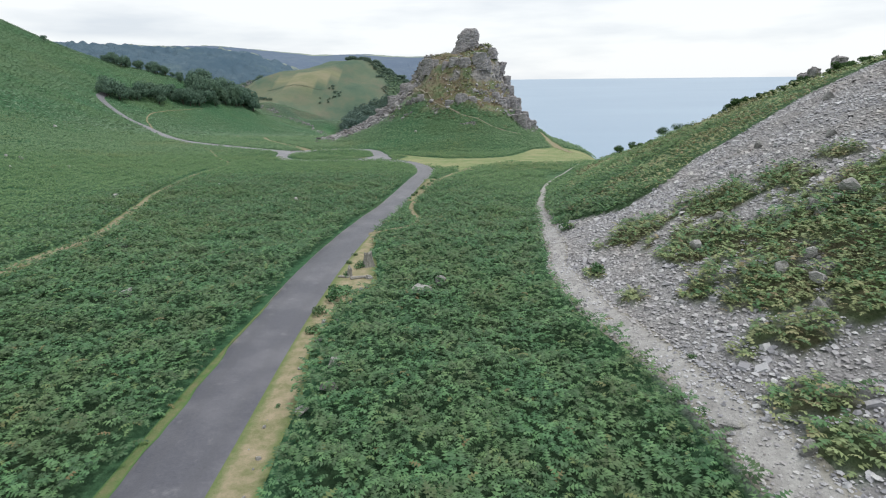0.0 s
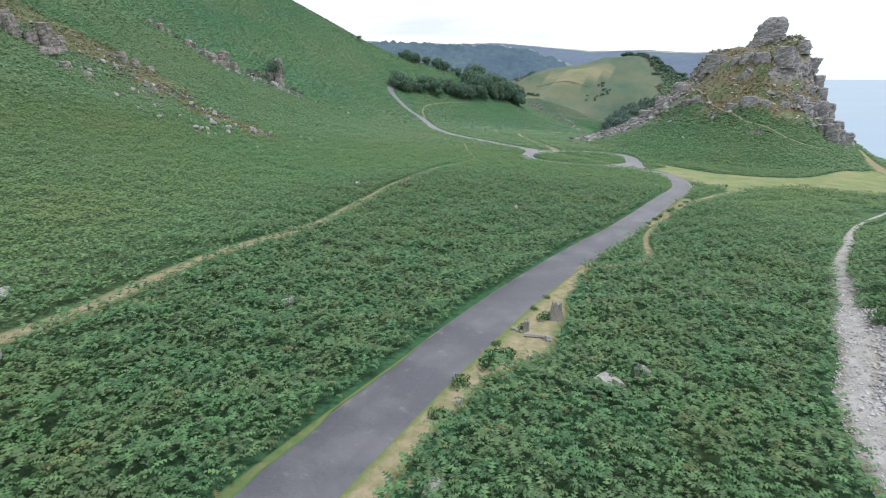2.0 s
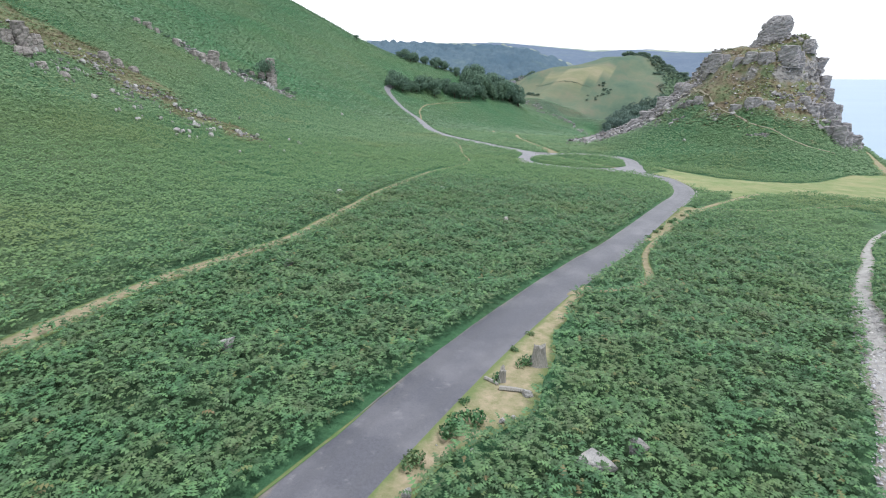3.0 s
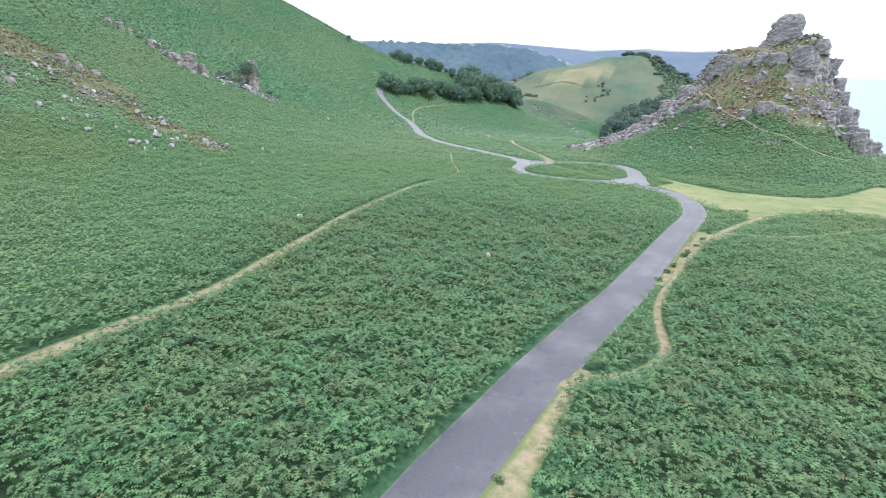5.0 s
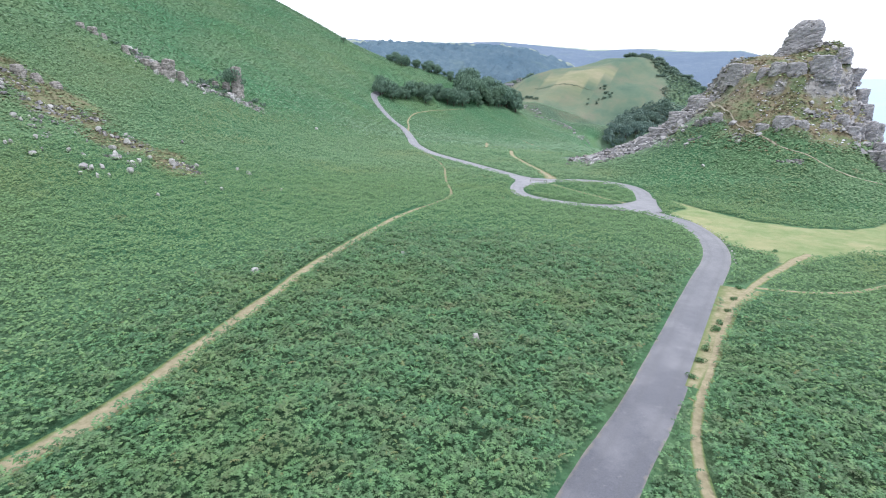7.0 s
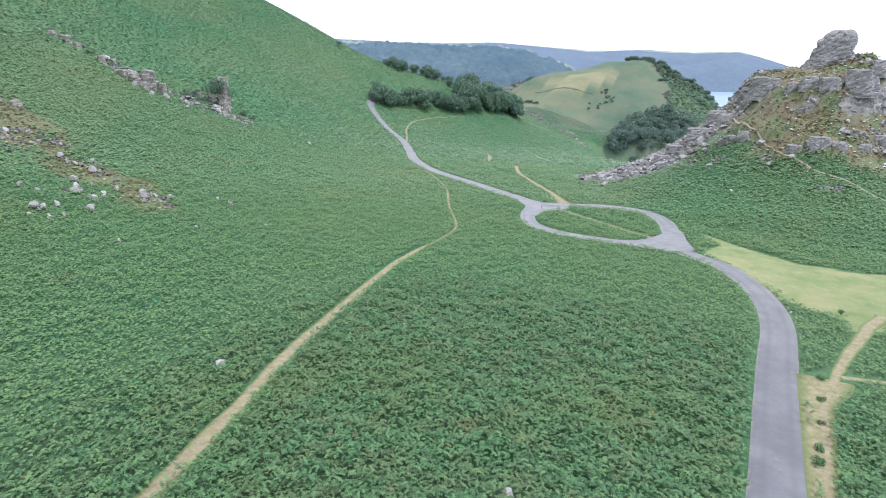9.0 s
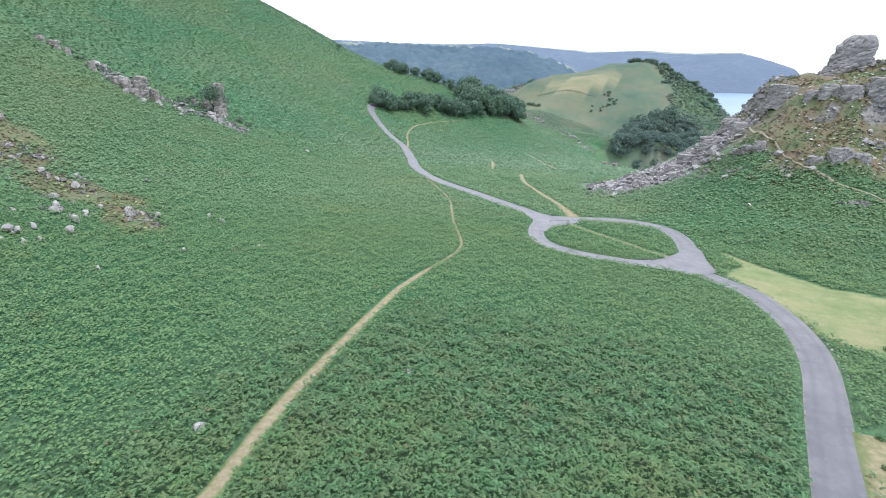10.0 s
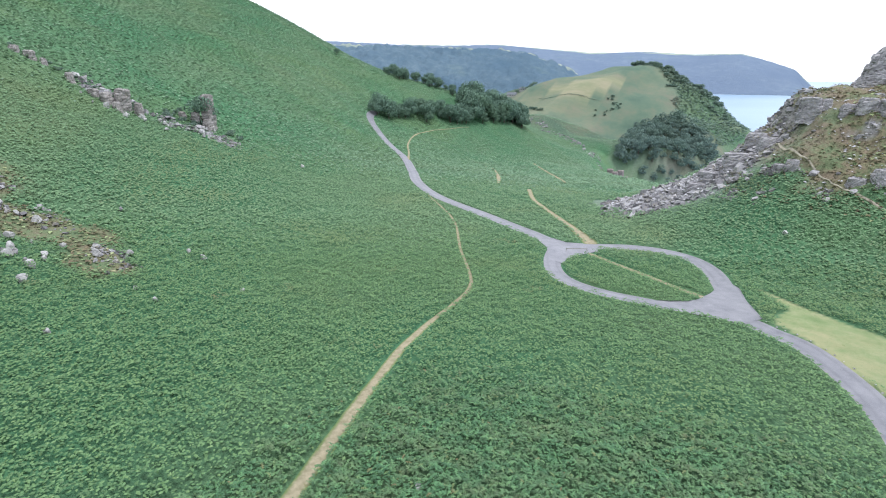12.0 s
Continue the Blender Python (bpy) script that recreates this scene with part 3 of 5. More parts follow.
def far_ridge(name, label, azimuths, tops, r0, r1, base, material, seed, cols=300, rows=30, crowns=0.0):
    """A far hillside: rises from r0 to its skyline at r1. Azimuths are degrees left of straight ahead."""
    az = np.linspace(azimuths[0], azimuths[-1], cols)
    top = np.interp(-az, [-a for a in azimuths], tops)
    s = np.linspace(0, 1, rows)
    r = r0 + (r1 - r0) * np.minimum(s / 0.8, 1) + 500 * np.clip(s - 0.8, 0, 1)
    A, S = np.meshgrid(np.radians(az), s)
    R = np.repeat(r[:, None], len(az), 1)
    x, y = -30 - R * np.sin(A), 80 + R * np.cos(A)
    wob = rough(x, y, 500, seed, 5) - 0.5
    prof = np.sin(np.clip(S / 0.8, 0, 1) * np.pi / 2) ** 0.9
    z = base + (top[None] - base) * prof + 60 * wob * np.sin(np.clip(S / 0.8, 0, 1) * np.pi) - 260 * np.clip(S - 0.8, 0, 1)
    z = z + 9 * (rough(x, y, 45, seed + 9, 3) - 0.5) * np.clip(S * 3, 0, 1)
    z = z + crowns * abs(rough(x, y, 26, seed + 19, 2) - 0.5) * np.clip(S * 6, 0, 1)
    v = np.stack([x, y, z], 2).reshape(-1, 3)
    pasture = np.clip((S - 0.66) / 0.03, 0, 1) * np.clip((rough(np.degrees(A) * 40, R, 160, seed + 5, 3) - 0.45) * 14, 0, 1)
    tagged(new(name, mesh(name, v, grid_faces(rows, len(az)), material, True, pasture=pasture)), label, "hill", kind="structure")


build_ground()
build_sea()
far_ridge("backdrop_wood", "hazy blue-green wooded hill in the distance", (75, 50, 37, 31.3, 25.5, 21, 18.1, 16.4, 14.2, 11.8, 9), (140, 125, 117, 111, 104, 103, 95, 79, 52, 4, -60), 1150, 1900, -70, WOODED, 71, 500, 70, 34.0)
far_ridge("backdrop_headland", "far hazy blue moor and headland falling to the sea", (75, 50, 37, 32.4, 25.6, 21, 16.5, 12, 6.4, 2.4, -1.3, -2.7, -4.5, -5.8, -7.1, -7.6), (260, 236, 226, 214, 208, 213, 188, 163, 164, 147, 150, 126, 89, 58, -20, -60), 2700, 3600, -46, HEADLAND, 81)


# ---- road and paths ----
def ribbon(name, line, width, material, label, category, lift=0.05, ragged=0.0, across=6, seed=0, widen=(1.0, 1.0), drape=height):
    d = np.gradient(line, axis=0)
    d /= np.linalg.norm(d, axis=1)[:, None] + 1e-9
    side = np.stack([d[:, 1], -d[:, 0]], 1)
    s = np.linspace(-0.5, 0.5, across + 1)
    step = np.arange(len(line))
    w = width * (1 + ragged * (np.stack([rough(step, step * 0 + k * 50, 5, seed + k) for k in (0, 1)], 1) - 0.5) * 2)
    w = w * np.interp(step, np.linspace(0, len(line) - 1, len(widen)), widen)[:, None]
    off = np.where(s[None] < 0, s[None] * w[:, :1], s[None] * w[:, 1:])
    x, y = line[:, :1] + off * side[:, :1], line[:, 1:] + off * side[:, 1:]
    crown = lift * (1 - (2 * s[None]) ** 4) - 0.02
    z = drape(x, y) + crown + 0.02 + 0.25 * np.clip((y - 215) / 60, 0, 1)
    v = np.stack([x, y, z], 2).reshape(-1, 3)
    me = mesh(name, v, grid_faces(len(line), across + 1), material, True, side=np.repeat(abs(2 * s)[None], len(line), 0), worn=0.75 * np.clip((y - 80) / 100, 0, 1))
    return tagged(new(name, me), label, category, kind="structure")


ribbon("road", ROAD, ROAD_W, TARMAC, "narrow worn grey tarmac lane through bracken", "road", 0.09, 0.04)
ribbon("road_loop", LOOP, LOOP_W, TARMAC, "narrow grey tarmac turning loop round a bracken island", "road", 0.11, 0.04, widen=(1.3, 1.0, 1.0, 1.0, 1.0, 1.0, 1.3))


def junction(name, ring, label):
    """Tarmac that widens where the loop meets the lane."""
    x, y = np.array(ring).T
    cx, cy = x.mean(), y.mean()
    px, py = np.concatenate([[cx], (x + cx) / 2, x]), np.concatenate([[cy], (y + cy) / 2, y])
    n = len(ring)
    faces = [(0, 1 + k, 1 + (k + 1) % n) for k in range(n)]
    for k in range(n):
        a, b = 1 + k, 1 + (k + 1) % n
        faces += [(a, a + n, b + n), (a, b + n, b)]
    me = mesh(name, np.stack([px, py, height(px, py) + 0.115], 1), faces, TARMAC, True, side=0 * px, worn=0 * px + 0.75)
    tagged(new(name, me), label, "road", kind="structure")


junction("road_junction_east", JUNCTION_EAST, "wide worn tarmac apron where the loop leaves the lane")
junction("road_junction_west", JUNCTION_WEST, "wide worn tarmac apron where the loop rejoins the lane")

ribbon("footpath_left", LEFT_PATH, 2.2, DIRT, "trodden tan earth footpath through bracken", "footpath", 0.06, 0.3, seed=4, widen=(1.0, 1.0, 1.0, 0.9, 0.75, 0.5, 0.42, 0.4, 0.4))
ribbon("footpath_stony", STONE_PATH, 2.3, STONY, "pale stony track along the foot of the scree", "footpath", 0.08, 0.35, seed=9, widen=(1.0, 1.0, 0.95, 0.85, 0.6, 0.42, 0.34, 0.34))
ribbon("footpath_dirt", DIRT_PATH, 1.2, DIRT, "winding trodden dirt path beside the lane", "footpath", 0.06, 0.4, seed=14, widen=(1.4, 0.9, 0.8, 0.85, 0.9, 1.4, 1.8))
ribbon("footpath_island", ISLAND_PATH, 1.7, DIRT, "faint dirt path across the bracken island", "footpath", 0.06, 0.3, seed=19)
ribbon("footpath_upper", UPPER_PATH, 2.0, DIRT, "sandy path leading off beyond the turning loop", "footpath", 0.06, 0.3, seed=24, widen=(2.4, 1.3, 1.0, 1.0, 1.0))
ribbon("footpath_middle", MIDDLE_PATH, 1.9, DIRT, "short worn patch of path on the slope", "footpath", 0.06, 0.3, seed=29, widen=(0.6, 1.4, 1.2, 0.7, 0.4, 0.6))
ribbon("earth_bank", BANK, 1.8, DIRT, "low bare earth bank across the bracken slope", "bank", 0.1, 0.5, seed=31, widen=(0.6, 1.0, 1.0, 0.6))
ribbon("footpath_wood", WOOD_PATH, 1.1, DIRT, "grassy path climbing to the wood", "footpath", 0.06, 0.3, seed=34, widen=(1.5, 1.1, 0.9, 0.5, 0.4))
EAST = np.stack([np.interp(np.arange(-30, 72, 1.0), [p[1] for p in VERGE_EAST[1:9]], [p[0] for p in VERGE_EAST[1:9]]), np.arange(-30, 72, 1.0)], 1)


def verge(name, inner, outer, material, label, seed):
    n, across = len(inner), 6
    s = np.linspace(0, 1, across + 1)[None]
    wob = (rough(np.arange(n), np.zeros(n), 4, seed) - 0.5)[:, None]
    x = inner[:, :1] * (1 - s) + (outer[:, :1] + 0.9 * wob) * s
    y = inner[:, 1:] * (1 - s) + outer[:, 1:] * s
    z = height(x, y) + 0.03 + 0.02 * np.sin(s * np.pi)
    me = mesh(name, np.stack([x, y, z], 2).reshape(-1, 3), grid_faces(n, across + 1), material, True, side=np.repeat(abs(2 * s - 1), n, 0))
    tagged(new(name, me), label, "verge", kind="structure")


lane = ROAD[(ROAD[:, 1] > -30) & (ROAD[:, 1] < 72) & (ROAD[:, 0] > -14)]
verge("verge_east", lane + (2.0, 0), np.stack([np.interp(lane[:, 1], EAST[:, 1], EAST[:, 0]), lane[:, 1]], 1), VERGE, "dry tan and green turf verge beside the lane", 3)
west_lane = lane[lane[:, 1] < 44]
verge("verge_west", west_lane + np.stack([-2.65 + np.clip((west_lane[:, 1] - 26) / 30, 0, 0.6), 0 * west_lane[:, 1]], 1), west_lane + (-2.0, 0), TURF, "thin strip of bright turf along the lane", 5)


fork_lane = ROAD[(ROAD[:, 1] > 97) & (ROAD[:, 1] < 134) & (ROAD[:, 0] > -14)]
fork_east = np.stack([np.interp(fork_lane[:, 1], (97, 104, 111, 118, 124, 130, 134), (-4.6, -2.9, -2.1, -1.2, -0.1, 2.2, 3.4)), fork_lane[:, 1]], 1)
verge("verge_fork", fork_lane + (2.0, 0), fork_east, THIN_TURF, "trodden sandy turf between lane and dirt path", 7)


ribbon("earth_scar", SCAR, 3.4, DIRT, "bare tan earth scar at the foot of the rocky hill", "bank", 0.1, 0.6, seed=51, widen=(0.5, 1.0, 1.2, 0.8))
ribbon("footpath_east", EAST_TRACK, 1.0, DIRT, "narrow trodden gap between bracken beds", "footpath", 0.05, 0.3, seed=39)

ribbon("footpath_hill", HILL_PATH, 0.5, TRAIL, "pale trodden path slanting across the rocky hill", "footpath", 0.12, 0.6, seed=44, widen=(2.4, 1.5, 1.0, 1.1, 0.8, 0.9), drape=relief)


# ---- bracken ----
FROND_V = [(0.0, 0, 0), (0.27, 0, 0.13), (0.52, 0, 0.2), (0.76, 0, 0.2), (1.08, 0, 0.06)]
FROND_F = []
for k, reach in enumerate((0.3, 0.36, 0.28, 0.15)):
    for sgn in (-1, 1):
        FROND_V.append((FROND_V[k][0] + 0.2, reach * sgn, FROND_V[k][2] - 0.02))
        FROND_F.append((k, len(FROND_V) - 1, k + 1) if sgn < 0 else (k, k + 1, len(FROND_V) - 1))
SPRAY_V = [(0, 0, 0), (0.42, -0.32, 0.03), (0.5, 0, 0.2), (0.42, 0.32, 0.03), (1.05, 0, -0.02)]
SPRAY_F = [(0, 1, 2), (0, 2, 3), (1, 4, 2), (2, 4, 3)]
TUFT_V = [(0, 0, 0), (0.45, -0.36, 0.1), (1.0, 0, 0.0), (0.45, 0.36, 0.14)]
TUFT_F = [(0, 1, 2), (0, 2, 3)]


def sown(x0, x1, y0, y1, pitch, rng):
    gx, gy = np.meshgrid(np.arange(x0, x1, pitch), np.arange(y0, y1, pitch))
    return (gx + rng.uniform(-0.5, 0.5, gx.shape) * pitch).ravel(), (gy + rng.uniform(-0.5, 0.5, gx.shape) * pitch).ravel()


def bracken_bed(x, y):
    """Where bracken stands."""
    z = zones(x, y)
    keep = (z["heath"] < np.where(x < -90, 0.43, 0.35) + 0.35 * rough(x, y, 4, 78)) & (z["rock"] < 0.3) & (z["field"] < 0.3) & ~inside(x, y, SCREE)
    return keep & (clearing(x, y) > 0.1 + 0.5 * (rough(x, y, 2.5, 77) - 0.5)) & (cliff(x, y) < 1) & ((x < 19) | (y > 150) | (y < 50) | (rough(x, y, 6, 79) > 0.4 + 0.004 * (x - 19) + 0.1 * np.clip(x - 40, 0, 9)))


def frond_field(name, label, x, y, size, template, faces, lift, seed, material=BRACKEN, category="bracken", swing=1.0):
    rng = np.random.default_rng(seed)
    n = len(x)
    clumps = abs(2 * value_noise(x, y, 1.15, 91) - 1) + 0.7 * abs(2 * value_noise(x + 0.4 * y, y, 2.7, 92) - 1)
    swell = swing * (0.75 * clumps - 0.36) + 0.5 * (rough(x, y, 7, 95, 2) - 0.5)
    place = np.stack([x, y, relief(x, y)], 1)
    v, f = strew(template, faces, place, rng.uniform(0, 2 * np.pi, n), size * rng.uniform(0.65, 1.3, n), rng.uniform(-0.35, 0.4, n), lift + swell + rng.uniform(-0.13, 0.13, n))
    return tagged(new(name, mesh(name, v, f, material)), label, category, kind="stuff")


def bracken_tier(name, label, lo, hi, pitch, size, template, faces, lift, seed, swing, material=BRACKEN):
    """Bracken whose distance from the middle of the valley is from lo to hi; tiers shade into one another."""
    rng = np.random.default_rng(seed)
    x, y = sown(max(-420, -hi - 32), min(64, hi), max(6, 12 - hi), min(720, 112 + hi), pitch, rng)
    d = away(x, y, MIDWAY) + rng.uniform(-9, 9, len(x)) * (1 if hi < 100 else 2)
    pick = (d >= lo) & (d < hi) & (x > 8 - 2.4 * y) & (x < 5 + 0.95 * y)
    x, y = x[pick], y[pick]
    pick = bracken_bed(x, y)
    frond_field(name, label, x[pick], y[pick], size, template, faces, lift, seed + 1, material, swing=swing)


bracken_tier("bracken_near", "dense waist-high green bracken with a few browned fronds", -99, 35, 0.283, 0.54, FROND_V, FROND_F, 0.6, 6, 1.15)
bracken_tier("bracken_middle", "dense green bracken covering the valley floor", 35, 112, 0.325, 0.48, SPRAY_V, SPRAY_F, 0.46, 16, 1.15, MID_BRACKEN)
bracken_tier("bracken_beyond", "dense green bracken at the foot of the slopes", 112, 200, 0.58, 0.84, SPRAY_V, SPRAY_F, 0.35, 26, 0.9, HAZED_SLOPE_BRACKEN)
bracken_tier("bracken_far", "green bracken on the hillsides", 200, 640, 1.2, 1.35, TUFT_V, TUFT_F, 0.3, 36, 1.2, HAZED_HILL_BRACKEN)


# ---- heath and stones of the scree slope ----
rng = np.random.default_rng(12)
x, y = sown(11, 60, -10, 76, 0.3, rng)
pick = inside(x, y, SCREE) & (zones(x, y)["scree"] < 0.45) & (clearing(x, y) > 0)
frond_field("heath_patches", "tufts of heather, bilberry and bracken on scree", x[pick], y[pick], 0.56, FROND_V, FROND_F, 0.28, 13, HEATH, "heath", 0.7)
x, y = sown(11, 60, -10, 76, 0.42, rng)
pick = inside(x, y, SCREE) & (green_spot(x, y) > 0.12) & (rough(x, y, 3, 15) > 0.38) & (clearing(x, y) > 0)
frond_field("bracken_on_scree", "scattered green bracken clumps on the scree", x[pick], y[pick], 0.6, FROND_V, FROND_F, 0.5, 14, BRACKEN, "bracken", 0.8)
x, y = sown(17, 60, 55, 150, 0.52, rng)
pick = ~inside(x, y, SCREE) & (clearing(x, y) > 0.3) & (cliff(x, y) < 0) & (relief(x, y) > np.interp(y, FLOOR_Y, FLOOR_Z) + 3) & (rough(x, y, 6, 79) < 0.5 + 0.004 * (x - 19) + 0.1 * np.clip(x - 40, 0, 9))
frond_field("heath_on_crest", "low olive heath and brown heather below the crest", x[pick], y[pick], 0.62, FROND_V, FROND_F, 0.2, 43, HEATH, "heath", 0.6)
x, y = sown(17, 60, 55, 150, 0.7, rng)
pick = ~inside(x, y, SCREE) & (clearing(x, y) > 0.3) & (cliff(x, y) < 0) & (relief(x, y) > np.interp(y, FLOOR_Y, FLOOR_Z) + 2.5) & (rough(x, y, 5, 80) > 0.57)
frond_field("heather_on_crest", "brown heather among bracken below the crest", x[pick], y[pick], 0.6, FROND_V, FROND_F, 0.45, 42, RUST, "heath", 0.6)
x, y = sown(11, 60, -10, 76, 0.6, rng)
pick = inside(x, y, SCREE) & (zones(x, y)["scree"] < 0.6) & (rough(x, y, 2.4, 44) > 0.56) & (clearing(x, y) > 0)
frond_field("heather_on_scree", "brown heather sprigs among the scree", x[pick], y[pick], 0.4, FROND_V, FROND_F, 0.25, 45, RUST, "heath", 0.6)
x, y = sown(-30, 64, 225, 345, 1.0, rng)
pick = (castle(x, y) > 11) & (zones(x, y)["rock"] < 0.5) & (rough(x, y, 5, 89) > 0.4)
frond_field("heather_on_hill", "brown heather on the ledges of the rocky hill", x[pick], y[pick], 1.1, TUFT_V, TUFT_F, 0.15, 46, RUST, "heath", 0.3)
x, y = sown(-212, -110, 90, 165, 0.8, rng)
pick = (zones(x, y)["heath"] > 0.3) & (rough(x, y, 4, 83) > 0.38)
frond_field("heather_on_hillside", "rust-brown heather on the stony hillside", x[pick], y[pick], 0.85, TUFT_V, TUFT_F, 0.2, 47, RUST, "heath", 0.4)
x, y = sown(-150, 30, 690, 960, 1.9, rng)
side = seaward(x, y)
keep = (side > 0) & (side < 150) & (cliff(x, y) < -2) & (rough(x, y, 12, 47, 3) > 0.24)
frond_field("scrub_on_knoll", "low muted green scrub covering the seaward side of the far knoll", x[keep], y[keep], 3.8, TUFT_V, TUFT_F, 0.2, 49, HAZED_SCRUB, "scrub", 1.6)
x, y = sown(-6, 64, 225, 345, 1.1, rng)
pick = (castle(x, y) > 8) & (zones(x, y)["rock"] < 0.35) & (rough(x, y, 9, 88) > 0.58) & (rng.random(len(x)) < 0.6)
frond_field("heath_on_hill", "heather and rough grass tufts on the rocky hill", x[pick], y[pick], 1.2, TUFT_V, TUFT_F, 0.1, 15, HEATH, "heath", 0.3)

x, y = sown(-212, -110, 90, 165, 0.8, rng)
pick = (zones(x, y)["heath"] > 0.3) & (rng.random(len(x)) < 0.35)
frond_field("heath_on_hillside", "rusty and dull green heath on the stony hillside", x[pick], y[pick], 0.9, TUFT_V, TUFT_F, 0.15, 16, HEATH, "heath", 0.4)

CHIP_V = [(0.5, 0.05, 0), (0.1, 0.36, 0.03), (-0.42, 0.2, -0.03), (-0.38, -0.26, 0.04), (0.2, -0.4, -0.02), (0.05, 0.02, 0.26), (0, 0, -0.2)]
CHIP_F = [(0, 1, 5), (1, 2, 5), (2, 3, 5), (3, 4, 5), (4, 0, 5)]


SLAB_V = [(-0.5, -0.3, -0.2), (0.46, -0.34, -0.2), (0.52, 0.27, -0.2), (-0.44, 0.33, -0.2), (-0.42, -0.26, 0.17), (0.34, -0.3, 0.2), (0.43, 0.2, 0.14), (-0.36, 0.27, 0.21)]
SLAB_F = [(4, 5, 6, 7), (0, 1, 5, 4), (1, 2, 6, 5), (2, 3, 7, 6), (3, 0, 4, 7)]


def stone_material():
    m = Mat("scree_stone", 0.9, 0.25)
    c = m.ramp(m.island(), (0.0, (0.19, 0.19, 0.21)), (0.35, (0.40, 0.395, 0.425)), (0.9, (0.55, 0.545, 0.57)), (1.0, (0.63, 0.625, 0.63)))
    c = m.mix(m.step(m.noise(0.16, 3), 0.45, 0.65), c, m.mix(0.4, c, (0.34, 0.29, 0.24)))
    m.color(c)
    return m.bump(m.noise(9, 5), 0.05).m


SHARD = stone_material()


def stones(name, label, x, y, low, high, seed, lift=0.0):
    rng = np.random.default_rng(seed)
    n = len(x)
    size = low * (high / low) ** (rng.random(n) ** 2.2)
    v, f = strew(CHIP_V, CHIP_F, np.stack([x, y, relief(x, y)], 1), rng.uniform(0, 6.3, n), size, rng.uniform(-0.5, 0.2, n), size * 0.06 + lift)
    tagged(new(name, mesh(name, v, f, SHARD)), label, "scree", kind="stuff")


x, y = sown(11, 60, 8, 78, 0.21, rng)
pick = (y > 0.85 * x - 2) & inside(x, y, SCREE) & (zones(x, y)["scree"] > 0.35) & (away(x, y, STONE_PATH) > 0.7)
stones("scree_stones", "loose angular grey scree on the slope", x[pick], y[pick], 0.1, 0.5, 17, 0.02)
x, y = sown(8, 20, 0, 75, 0.2, rng)
pick = (away(x, y, STONE_PATH) < 1.25) & (rng.random(len(x)) < 0.75)
stones("path_gravel", "pale gravel and small stones on the track", x[pick], y[pick], 0.09, 0.34, 18, 0.08)
x, y = sown(-62, 10, 258, 300, 0.8, rng)
pick = (bump(x, y, -36, 283, 22, 15) * (0.6 + rough(x, y, 8, 19)) > 0.45)
stones("toe_scree", "grey blocks and scree at the toe of the rocky hill", x[pick], y[pick], 0.4, 2.0, 20)


def rubble(name, label, x, y, low, high, seed, dip, material):
    """Angular blocks, bedded one way, half sunk in the slope."""
    rng = np.random.default_rng(seed)
    n = len(x)
    size = low * (high / low) ** (rng.random(n) ** 1.8)
    v, f = strew(SLAB_V, SLAB_F, np.stack([x, y, relief(x, y)], 1), rng.normal(0.25, 0.9, n), size, rng.normal(dip, 0.4, n), size * rng.uniform(-0.05, 0.12, n))
    v = v + rng.normal(0, 0.085, v.shape) * np.repeat(size, len(SLAB_V))[:, None]
    tagged(new(name, mesh(name, v, f, material)), label, "rubble", kind="stuff")


def block_material():
    m = Mat("rubble_block", 0.92, 0.2)
    c = m.ramp(m.island(), (0.0, (0.15, 0.143, 0.15)), (0.5, (0.265, 0.258, 0.27)), (1.0, (0.4, 0.39, 0.395)))
    c = m.mix(m.step(m.noise(0.5, 5, 0.7), 0.52, 0.68), c, m.mix(0.55, c, (0.30, 0.27, 0.17)))
    c = m.mix(m.step(m.noise(2.4, 6, 0.7), 0.5, 0.36), c, m.mix(0.55, c, (0.13, 0.125, 0.13)))
    m.color(c)
    return m.bump(m.noise(3.5, 6, 0.7, (1, 1, 2)), 0.25).m


BLOCK = block_material()
x, y = sown(14, 58, 12, 72, 0.62, rng)
keep = inside(x, y, SCREE) & (zones(x, y)["scree"] > 0.3) & (rough(x + 0.8 * y, y, 5, 84, 3) > 0.47) & (away(x, y, STONE_PATH) > 1.6) & (y > 0.85 * x - 2) & (rng.random(len(x)) < 0.7)
rubble("scree_slabs", "flat grey slabs lying in the scree", x[keep], y[keep], 0.2, 0.8, 85, -0.3, SHARD)
x, y = sown(-60, 62, 228, 318, 1.15, rng)
h, patch = castle(x, y), rough(x, y, 9, 23, 3)
keep = (zones(x, y)["rock"] > 0.35) & (rng.random(len(x)) < 0.8)
keep |= (h > 4) & (h < 24) & (x > 18) & (y < 292) & (patch > 0.46) & (x * 0.55 + (y - 240) > 26)
keep |= (h > 9) & (h < 19) & (x < 18) & (patch > 0.60)
keep |= (h > 2) & (x < -8) & (y > 276) & (patch > 0.42)
keep |= (h > 36) & (patch > 0.58) & (rng.random(len(x)) < 0.5)
keep &= away(x, y, HILL_PATH[::3]) > 1.2
a, b = sown(-40, 62, 234, 312, 0.95, rng)
loose = (zones(a, b)["heath"] > 0.5) & (rough(a, b, 7, 87, 3) + 0.004 * (a - 10) > 0.44) & (rng.random(len(a)) < 0.5) & (away(a, b, HILL_PATH[::3]) > 0.8)
stones("hill_stones", "small pale stones strewn through the hill's heather", a[loose], b[loose], 0.35, 1.4, 86, -0.02)
rubble("hill_rubble", "jointed grey rock blocks breaking through the hill's heather", x[keep], y[keep], 0.6, 3.2, 24, -0.28, BLOCK)
x, y = sown(-58, -4, 258, 300, 1.1, rng)
